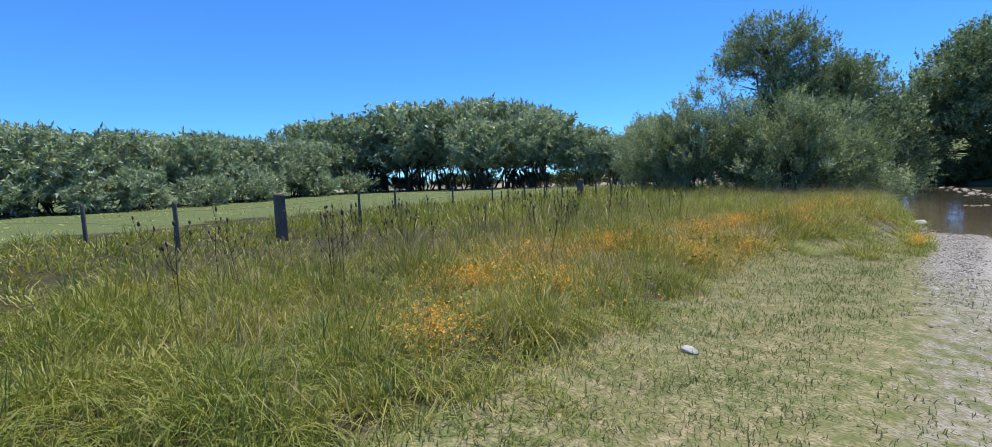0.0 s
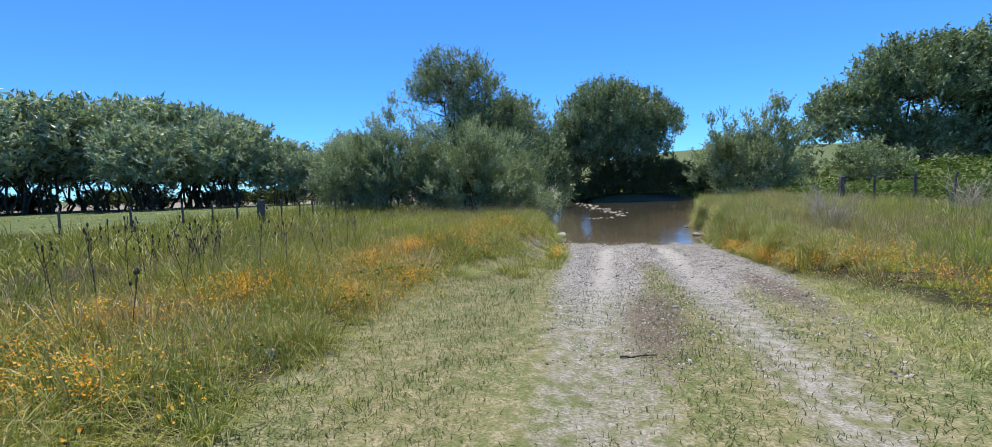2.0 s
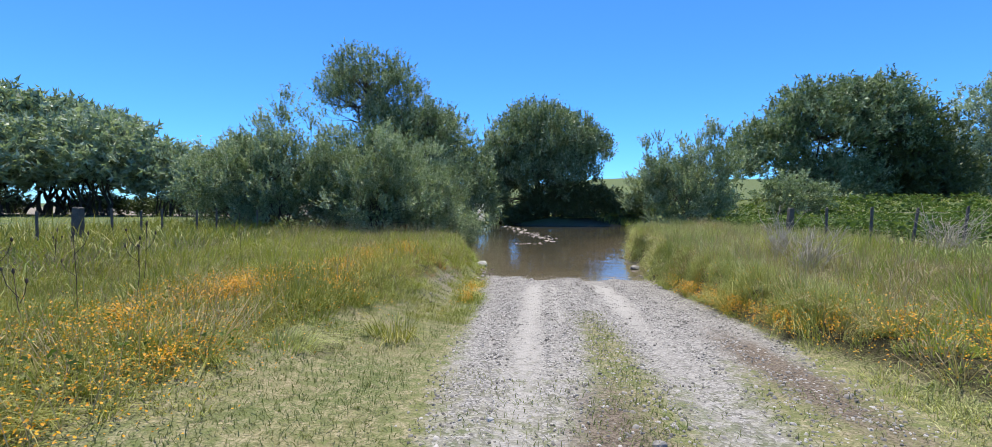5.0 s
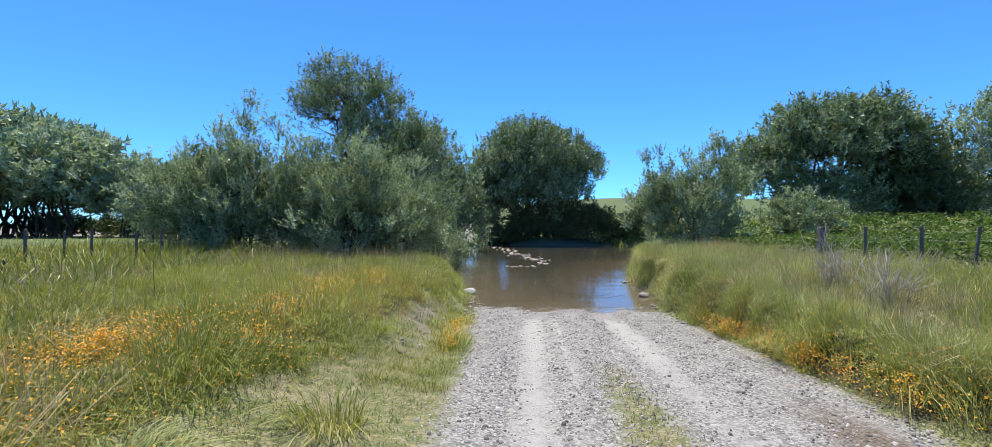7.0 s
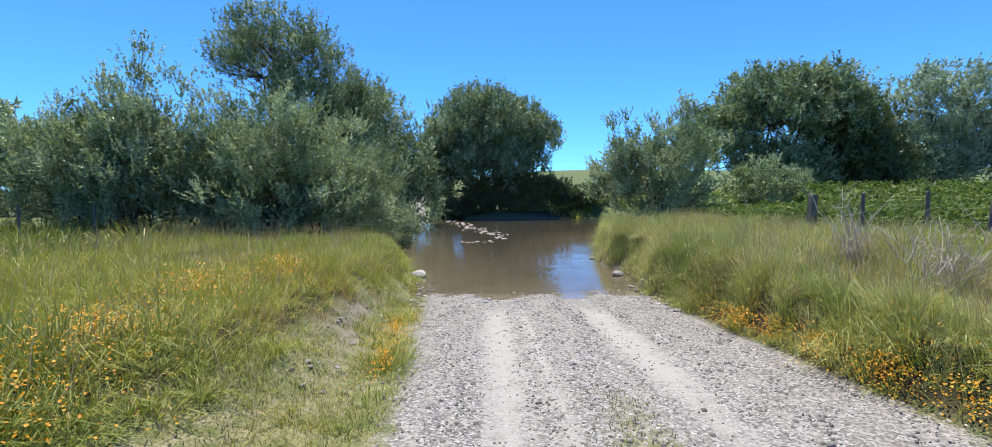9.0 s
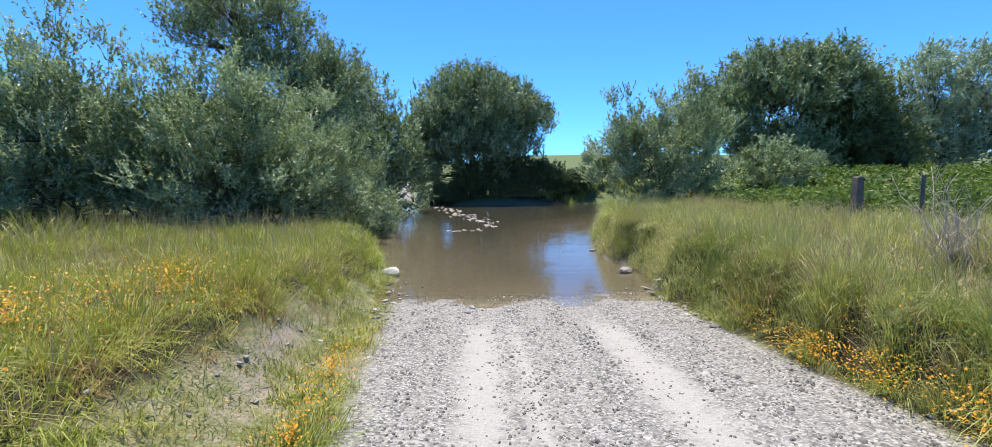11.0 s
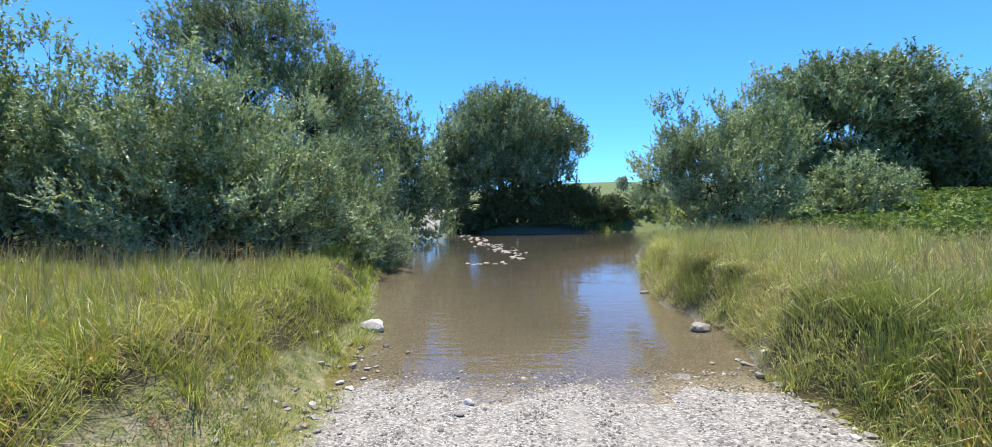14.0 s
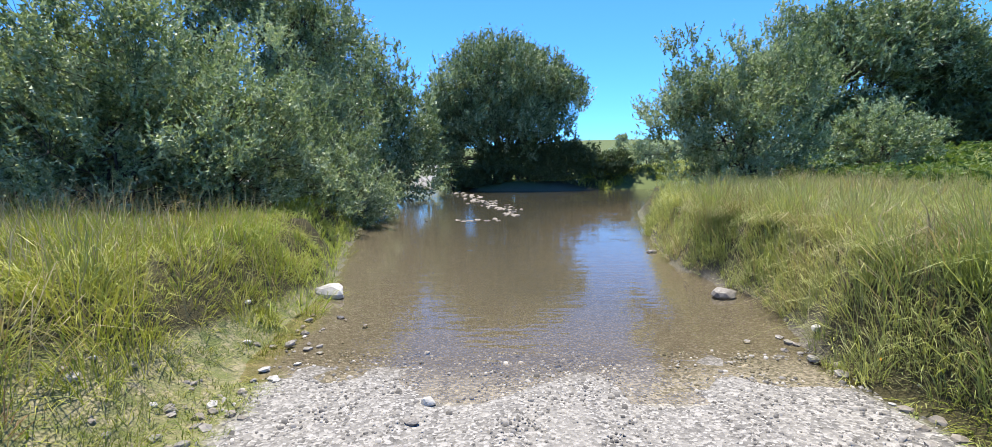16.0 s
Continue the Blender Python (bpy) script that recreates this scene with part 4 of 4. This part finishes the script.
blades("short_grass", np.stack([tx, ty, height(tx, ty) - 0.005], 1), tr.uniform(0.02, 0.07, len(tx)), np.full(len(tx), 0.007), tr.normal(0, 0.04, (len(tx), 2)), 221, M_TURF, "short dry grass on the track's verge", tone=np.clip(0.5 + 0.5 * W_MID(tx, ty) + 0.35 * W_SMALL(tx, ty), 0, 1))


def flowers(name, patches, per_m2, seed, label):
    """Small yellow-orange flower heads on thin stems. patches: (x, y, rx, ry, strength)."""
    r = np.random.RandomState(seed)
    xs, ys = [], []
    for x, y, rx, ry, s in patches:
        n = int(per_m2 * s * rx * ry * 3)
        a, q = r.uniform(0, 2 * np.pi, n), np.abs(r.normal(0, 0.7, n))
        xs.append(x + rx * q * np.cos(a))
        ys.append(y + ry * q * np.sin(a))
    x, y = np.concatenate(xs), np.concatenate(ys)
    ok = (x < tall_left(y) + 0.9) | (x > tall_right(y) - 0.45)
    x, y = x[ok], y[ok]
    n = len(x)
    high = r.uniform(0.12, 0.42, n) * np.where(x < 0, tall_by_edge_left(x, y), 0.75 + 0.7 * tall_by_edge_right(x, y))
    at = np.stack([x, y, height(x, y) + high], 1)
    # each head: five petals round a centre, tipped a little
    tip = r.normal(0, 0.4, (n, 2))
    rad = r.uniform(0.006, 0.0115, n)
    ang = np.arange(5) * 2 * np.pi / 5
    ring = np.stack([np.cos(ang)[None] * rad[:, None], np.sin(ang)[None] * rad[:, None]], 2)
    rz = (ring * tip[:, None]).sum(axis=2) + 0.004
    petals = at[:, None] + np.concatenate([ring, rz[:, :, None]], 2)
    v = np.concatenate([at[:, None], petals], 1).reshape(-1, 3)
    i = np.arange(n)[:, None] * 6
    f = np.concatenate([i + np.array([[0, 1 + k, 1 + (k + 1) % 5]]) for k in range(5)])
    return tagged(new(name, mesh_from(name, v, [f], M_PETAL)), label, "flowers", kind="stuff")


flowers("wildflowers", [(-4.6, 2.1, 0.9, 0.7, 1.3), (-3.2, 0.5, 0.5, 0.5, 1.6), (-3.3, 2.3, 0.8, 0.8, 0.6), (-4.7, 5.3, 0.9, 1.2, 0.8), (-3.2, 5.5, 0.8, 0.8, 1.0), (-4.2, 9.7, 0.9, 1.2, 1.6), (-2.9, 10.2, 0.6, 0.8, 0.6), (-4.0, 7.6, 1.2, 1.8, 0.5),
                        (-3.3, 11.4, 0.6, 0.9, 0.9), (-3.6, 13.3, 0.9, 1.0, 0.5), (-1.3, 12.8, 0.25, 1.0, 0.7), (-1.45, 14.2, 0.25, 1.2, 0.6), (-3.1, 14.4, 0.8, 1.2, 0.5), (-5.2, 3.8, 1.5, 1.8, 0.35), (-3.0, 7.0, 0.6, 1.6, 0.6)], 620, 301, "small yellow-orange wildflowers scattered in the meadow grass")
flowers("wildflowers", [(float(tall_right(v)) + float(np.interp(v, [8, 10.5], [0.3, -0.05])), v, 0.4, 0.8, 0.45 + 0.6 * math.sin(2.3 * v) ** 2) for v in np.arange(4.6, 14.6, 0.8)] + [(3.45, 15.3, 0.22, 1.2, 0.4)], 560, 302, "band of yellow-orange wildflowers along the track's edge")


# dry teasels and thistles with dark seed heads
def teasels(name, spots, seed, label):
    x, y, r = spots
    paths = []
    heads = []
    for px, py in zip(x, y):
        h = r.uniform(0.65, 1.1)
        foot = np.array([px, py, ground_at(px, py)])
        top = foot + np.array([r.normal(0, 0.08), r.normal(0, 0.08), h])
        paths.append((np.stack([foot, foot * 0.5 + top * 0.5 + r.normal(0, 0.015, 3), top]), [0.0045, 0.004, 0.003]))
        heads.append((top, r.uniform(0.012, 0.02), r.uniform(0.05, 0.075)))
        for _ in range(r.randint(2, 5)):
            u = r.uniform(0.5, 0.85)
            a = r.uniform(0, 6.28)
            s = foot + (top - foot) * u
            e = s + np.array([math.cos(a) * 0.14, math.sin(a) * 0.14, r.uniform(0.12, 0.3)])
            paths.append((np.stack([s, s * 0.5 + e * 0.5 + np.array([math.cos(a), math.sin(a), 0]) * 0.03, e]), [0.004, 0.0035, 0.003]))
            heads.append((e, r.uniform(0.009, 0.016), r.uniform(0.035, 0.06)))
    for p, w, l in heads:
        paths.append((np.stack([p - (0, 0, l * 0.1), p + (0, 0, l * 0.25), p + (0, 0, l * 0.7), p + (0, 0, l)]), [w * 0.5, w, w * 0.8, w * 0.15]))
    v, f = tubes(paths, 6)
    return tagged(new(name, mesh_from(name, v, [f], M_TEASEL)), label, "dry plants", kind="stuff")


def teasel_keep(x, y):
    return np.exp(-(((x + 6.6 + 0.1 * y) / 1.0) ** 2)) * (y < 9) * 0.9 + 0.05


teasels("teasels", scatter(240, -10, -4.4, -1, 14, teasel_keep, 131), 231, "dead brown teasel stalks with dark seed heads")


teasels("dock_stalks", (np.array([-4.9, -5.3, -6.1]), np.array([7.5, 9.2, 6.0]), np.random.RandomState(9)), 235, "brown dead dock stalks in the meadow")


# broad-leaved weeds behind the right fence
def weeds(name, spots, seed, label, size=0.14, high=0.6):
    x, y, r = spots
    n = len(x)
    per = 14
    k = np.repeat(np.arange(n), per)
    a = r.uniform(0, 2 * np.pi, n * per)
    at = np.stack([x[k] + np.cos(a) * 0.18 * r.uniform(0, 1, n * per), y[k] + np.sin(a) * 0.18 * r.uniform(0, 1, n * per), height(x[k], y[k]) + high * r.uniform(0.1, 1, n * per)], 1)
    way = np.stack([np.cos(a), np.sin(a), r.normal(0.35, 0.4, n * per)], 1)
    way /= np.linalg.norm(way, axis=1)[:, None]
    ln = size * r.uniform(0.6, 1.3, n * per)
    v, f = leaf_faces(at, way, ln, ln * 0.6, r)
    return tagged(new(name, mesh_from(name, v, [f], M_WEED)), label, "weeds", kind="stuff")


weeds("broad_leaved_weeds", scatter(3000, 8, 27, 12, 30, lambda x, y: smoothstep(-0.3, 0.8, (x - 8.2) + (y - 19.6) * 0.73) * 0.9, 132), 232, "bright green broad-leaved weeds filling the field behind the fence")
weeds("broad_leaved_weeds", scatter(1900, 13, 44, 24, 52, lambda x, y: smoothstep(0, 2, shore_distance(x, y)) * 0.8, 134), 234, "dark green weeds and rough growth in the meadow", 0.24, 0.55)
weeds("dock_plants", scatter(60, -6, -2.8, 0, 10, lambda x, y: np.full(x.shape, 0.6), 133), 233, "green dock leaves among the grass", 0.065, 0.3)


# ---- fences ----
def fence_post(x, y, high, r0, lean=(0, 0), seed=0, square=False):
    r = np.random.RandomState(seed)
    bm = bmesh.new()
    seg = 4 if square else 9
    rings = []
    for k, u in enumerate((-0.3, 0.0, 0.35, 0.7, 0.97, 1.0)):
        rad = r0 * (1.08 - 0.12 * u) * (0.8 if k == 5 else 1.0)
        ring = []
        for j in range(seg):
            a = 2 * math.pi * (j + 0.5) / seg
            w = rad * (1.3 if square else 1.0) * (1 + r.normal(0, 0.035))
            ring.append(bm.verts.new((w * math.cos(a) + lean[0] * u * high, w * math.sin(a) + lean[1] * u * high, u * high + (r.normal(0, 0.012) if k >= 4 else 0))))
        rings.append(ring)
    for a, b in zip(rings, rings[1:]):
        for j in range(seg):
            bm.faces.new((a[j], a[(j + 1) % seg], b[(j + 1) % seg], b[j]))
    bm.faces.new(rings[-1])
    bm.faces.new(list(reversed(rings[0])))
    return bm


def fence(label, posts, group, wires, seed):
    """A post-and-wire fence: each post and each wire is a part. posts: (x, y, height, radius, lean x, lean y)."""
    x0, y0 = posts[0][:2]
    thing = tagged(new("wire_fence"), label, "fence", group)
    thing.matrix_basis = pose(x0, y0, ground_at(x0, y0))
    base = Vector((x0, y0, ground_at(x0, y0)))
    for k, (x, y, h, rad, lx, ly) in enumerate(posts):
        p = part("post", fence_post(x, y, h, rad, (lx, ly), seed + k, rad > 0.08), M_POST, thing, "thick square strainer post" if rad > 0.08 else "")
        p.location = Vector((x, y, ground_at(x, y))) - base
    for u in wires:
        pts = []
        for k, (x, y, h, rad, lx, ly) in enumerate(posts):
            hz = u if u < h else h * 0.95
            p = Vector((x + lx * hz, y + ly * hz, ground_at(x, y) + hz)) - base
            if pts:
                pts.append((pts[-1] + p) / 2 - Vector((0, 0, 0.02)))
            pts.append(p)
        v, f = tubes([(np.array([tuple(p) for p in pts]), np.full(len(pts), 0.0025))], 4)
        w = new("wire", mesh_from("wire", v, [f], M_WIRE))
        w.parent = thing
    return thing


LEFT_POSTS = [(-16.6, 8.3, 0.95, 0.035, 0, 0), (-15.6, 10.4, 0.95, 0.035, 0.03, 0), (-14.9, 12.0, 0.95, 0.035, 0, 0), (-14.3, 13.36, 0.9, 0.035, 0, 0), (-13.9, 14.2, 0.9, 0.03, 0.04, 0), (-13.54, 15.0, 0.9, 0.035, 0, 0), (-13.17, 15.8, 1.0, 0.11, 0.02, 0),
              (-12.83, 16.56, 0.9, 0.035, 0, 0), (-12.5, 17.25, 0.9, 0.03, 0.02, 0), (-12.25, 17.8, 0.9, 0.03, 0, 0), (-11.8, 18.8, 0.9, 0.035, 0, 0), (-11.5, 19.4, 0.9, 0.03, 0, 0), (-10.9, 20.9, 0.9, 0.03, 0, 0)]
fence("old post and wire fence along the meadow's far side", LEFT_POSTS, "", (0.3, 0.55, 0.82), 400)
CORNER_POSTS = [(-20, -3.2, 1.05, 0.045, 0, 0), (-15.2, -1.2, 1.05, 0.045, -0.05, 0), (-11.6, 0.1, 1.1, 0.045, -0.04, 0), (-12.0, 2.3, 1.2, 0.11, 0, 0), (-13.2, 5.0, 1.0, 0.04, 0, 0), (-14.8, 7.2, 1.0, 0.04, 0, 0)]
fence("weathered timber posts with slack wires before the pasture", CORNER_POSTS, "", (0.3, 0.6, 0.9), 420)
RIGHT_POSTS = [(8.17, 19.6, 1.05, 0.085, 0.03, 0), (8.8, 18.72, 1.05, 0.04, 0, 0), (9.49, 17.79, 1.1, 0.04, 0, 0), (10.0, 17.0, 1.1, 0.035, 0.12, 0), (10.6, 16.2, 1.1, 0.035, 0.14, 0.05), (11.3, 15.3, 1.15, 0.045, 0.12, 0), (12.6, 13.4, 1.1, 0.04, 0.05, 0)]
fence("leaning grey fence posts with wire among tall weeds", RIGHT_POSTS, "", (0.45, 0.75, 0.98), 440)


# ---- stones ----
def stone_mesh(name, size, seed, material, cuts=2):
    """A worn, angular stone: a ball pulled flat and dented."""
    r = np.random.RandomState(seed)
    bm = bmesh.new()
    bmesh.ops.create_icosphere(bm, subdivisions=cuts, radius=1.0)
    planes = [(Vector(r.normal(0, 1, 3)).normalized(), r.uniform(0.55, 0.85)) for _ in range(9)]
    for v in bm.verts:
        for n, d in planes:
            e = v.co.dot(n) - d
            if e > 0:
                v.co -= n * e * 0.85
        v.co *= 1 + 0.1 * noise.noise(v.co * 2.2 + Vector((seed, 0, 0)))
        v.co = Vector((v.co.x * size[0], v.co.y * size[1], v.co.z * size[2]))
    me = bpy.data.meshes.new(name)
    bm.to_mesh(me)
    bm.free()
    me.materials.append(material)
    return me


def stone(x, y, size, seed, material, label, z=None, turn=0, group=""):
    ob = new("stone", stone_mesh("stone", size, seed, material))
    ob.matrix_basis = pose(x, y, (ground_at(x, y) if z is None else z) + size[2] * 0.35, 0, 0, turn)
    return tagged(ob, label, "stone", group)


stone(-2.0, 20.65, (0.3, 0.17, 0.13), 501, M_WHITESTONE, "large whitish stone at the water's edge", -0.66, -20)
stone(3.5, 20.6, (0.2, 0.15, 0.12), 502, M_WETSTONE, "dark stone with a pale top standing in the water", -0.7)
stone(3.86, 23.7, (0.2, 0.13, 0.09), 503, M_WHITESTONE, "pale stone in the water below the bank", -0.7)
stone(3.6, 24.3, (0.12, 0.1, 0.07), 504, M_WETSTONE, "small wet stone below the bank", -0.7)
stone(-1.695, 1.97, (0.085, 0.06, 0.04), 505, M_WHITESTONE, "white stone lying on the dry verge")
stone(-2.97, 3.67, (0.08, 0.06, 0.05), 506, M_WHITESTONE, "white stone half hidden in the grass", turn=30)
stone(-0.118, 17.5, (0.07, 0.05, 0.04), 507, M_WHITESTONE, "whitish stone on the gravel by the ford")
stone(-0.18, 17.2, (0.06, 0.035, 0.03), 508, M_WETSTONE, "brown flat stone on the gravel by the ford")
stone(-0.21, 6.92, (0.04, 0.03, 0.025), 509, M_WHITESTONE, "small pale stone on the track")
stone(0.99, 6.56, (0.06, 0.04, 0.03), 510, M_WETSTONE, "small dark stone on the track")
# stones and cobbles strewn along the edges of the ford
cobble_shapes = [stone_mesh("stone", (0.06, 0.045, 0.03), 520 + k, m, 1) for k, m in enumerate((M_WHITESTONE, M_WETSTONE, M_BARSTONE, M_WETSTONE, M_BARSTONE))]
bar_shapes = [stone_mesh("stone", (0.06, 0.045, 0.03), 530 + k, M_BARSTONE, 1) for k in range(4)]
rc = np.random.RandomState(77)


def strew(n, spot, label, group, small=0.5, large=1.5, shapes=cobble_shapes):
    for _ in range(n):
        x, y = spot()
        k = rc.uniform(small, large)
        ob = new("stone", shapes[rc.randint(len(shapes))])
        z = max(ground_at(x, y), WATER_Z - 0.02) + 0.008 * min(k, 1.5)
        ob.matrix_basis = pose(x, y, z, rc.uniform(-15, 15), rc.uniform(-15, 15), rc.uniform(0, 360)) @ Matrix.Diagonal((k, k, k if k < 2 else 1.2 + 0.15 * k, 1))
        tagged(ob, label, "stone", group)


strew(70, lambda: (-1.75 + rc.normal(0, 0.3), rc.uniform(16.4, 19.8)), "small pale and brown stone at the edge of the ford", "stones by the ford", 0.4, 1.2)
strew(30, lambda: (3.3 + rc.normal(0, 0.15), rc.uniform(15.5, 19.0)), "small pale stone below the grassy bank", "stones by the ford")
strew(34, lambda: (-2.0 + rc.normal(0, 0.2), rc.uniform(11.8, 16.2)), "small pale stone on the bare soil of the bank", "stones on the bank", 0.3, 0.9)
# shallow bar of stones out in the stream
strew(90, lambda: (lambda u: (-3.8 + 4.6 * u + rc.normal(0, 0.35), 57 - 23.5 * u + rc.normal(0, 0.9)))(rc.uniform(0, 1) ** 0.7), "flat stone of the bar breaking the stream's surface", "stones of the bar", 1.8, 5.5, bar_shapes)
strew(12, lambda: (rc.uniform(-2.6, 0.2), 31.2 + rc.normal(0, 0.25)), "flat stone of the bar breaking the stream's surface", "stones of the bar", 1.5, 3, bar_shapes)


def gravel_stuff():
    """Loose gravel of the track: dented little blocks."""
    x, y, r = scatter(30000, -1.9, 3.6, 4, 18.6, lambda x, y: smoothstep(-0.2, 0.2, x - gravel_left(y)) * smoothstep(-0.2, 0.15, gravel_right(y) - x) * np.interp(y, [4, 8, 11], [0.3, 0.7, 1.0])
                      * (1 - 0.85 * np.clip(np.exp(-((x - 0.0) / 0.24) ** 2) + np.exp(-((x - 1.75) / 0.28) ** 2), 0, 1)), 141)
    n = len(x)
    s = r.uniform(0.005, 0.013, n) * np.where(r.uniform(0, 1, n) < 0.05, 1.8, 1.0)
    box = np.array([(-1, -1, -1), (1, -1, -1), (1, 1, -1), (-1, 1, -1), (-0.7, -0.7, 0.7), (0.7, -0.7, 0.7), (0.7, 0.7, 0.7), (-0.7, 0.7, 0.7)], float)
    v = box[None] * (1 + r.normal(0, 0.22, (n, 8, 3))) * s[:, None, None] * np.stack([r.uniform(0.8, 1.5, n), r.uniform(0.7, 1.1, n), r.uniform(0.5, 0.9, n)], 1)[:, None]
    a = r.uniform(0, 6.28, n)
    c, d = np.cos(a)[:, None], np.sin(a)[:, None]
    v = np.stack([v[:, :, 0] * c - v[:, :, 1] * d + x[:, None], v[:, :, 0] * d + v[:, :, 1] * c + y[:, None], v[:, :, 2] + (height(x, y) + s * 0.3)[:, None]], 2).reshape(-1, 3)
    f = np.array([(4, 5, 6, 7), (0, 1, 5, 4), (1, 2, 6, 5), (2, 3, 7, 6), (3, 0, 4, 7)])
    me = mesh_from("loose_gravel", v, [(np.arange(n)[:, None, None] * 8 + f[None]).reshape(-1, 4)], M_PEBBLE)
    return tagged(new("loose_gravel", me), "loose grey gravel covering the track", "gravel", kind="stuff")


gravel_stuff()


# ---- dead wood ----
def dead_bush(x, y, w, h, seed, label):
    r = np.random.RandomState(seed)
    paths = []
    for _ in range(30):
        foot = np.array([r.normal(0, w * 0.25), r.normal(0, w * 0.25), -0.05])
        tip = np.array([r.normal(0, w * 0.6), r.normal(0, w * 0.6), h * r.uniform(0.4, 1.1)])
        line = bent(foot, tip, 6, 0.2, r)
        paths.append((line, np.linspace(0.008, 0.0035, 6)))
        for _ in range(5):
            s = line[r.randint(2, 5)]
            paths.append((bent(s, s + r.normal(0, 0.14, 3) + (0, 0, 0.12), 4, 0.1, r), np.linspace(0.005, 0.0025, 4)))
    v, f = tubes(paths, 4)
    ob = new("dead_bush", mesh_from("dead_bush", v, [f], M_DEADTWIG))
    ob.matrix_basis = pose(x, y, ground_at(x, y))
    return tagged(ob, label, "dead bush")


dead_bush(5.5, 13.3, 0.55, 0.95, 601, "bleached dead twiggy bush standing in tall grass")
dead_bush(5.8, 15.2, 0.5, 1.2, 602, "bleached dead twiggy bush standing in tall grass")
dead_bush(8.9, 14.5, 0.7, 0.95, 603, "bleached dead twiggy bush by the leaning posts")


def fallen_twig(x, y, length, turn, seed):
    r = np.random.RandomState(seed)
    a = np.array([-length / 2, 0, 0.012])
    b = np.array([length / 2, 0, 0.02])
    main = bent(a, b, 6, 0.0, r)
    v, f = tubes([(main, np.linspace(0.012, 0.006, 6)), (bent(main[3], main[3] + np.array([0.1, 0.06, 0.01]), 4, 0, r), np.linspace(0.006, 0.003, 4))], 6)
    ob = new("fallen_twig", mesh_from("fallen_twig", v, [f], M_BARK, True))
    ob.matrix_basis = pose(x, y, ground_at(x, y), 0, 0, turn)
    return tagged(ob, "short broken brown twig lying on the track", "twig")


fallen_twig(0.42, 4.35, 0.34, 12, 611)
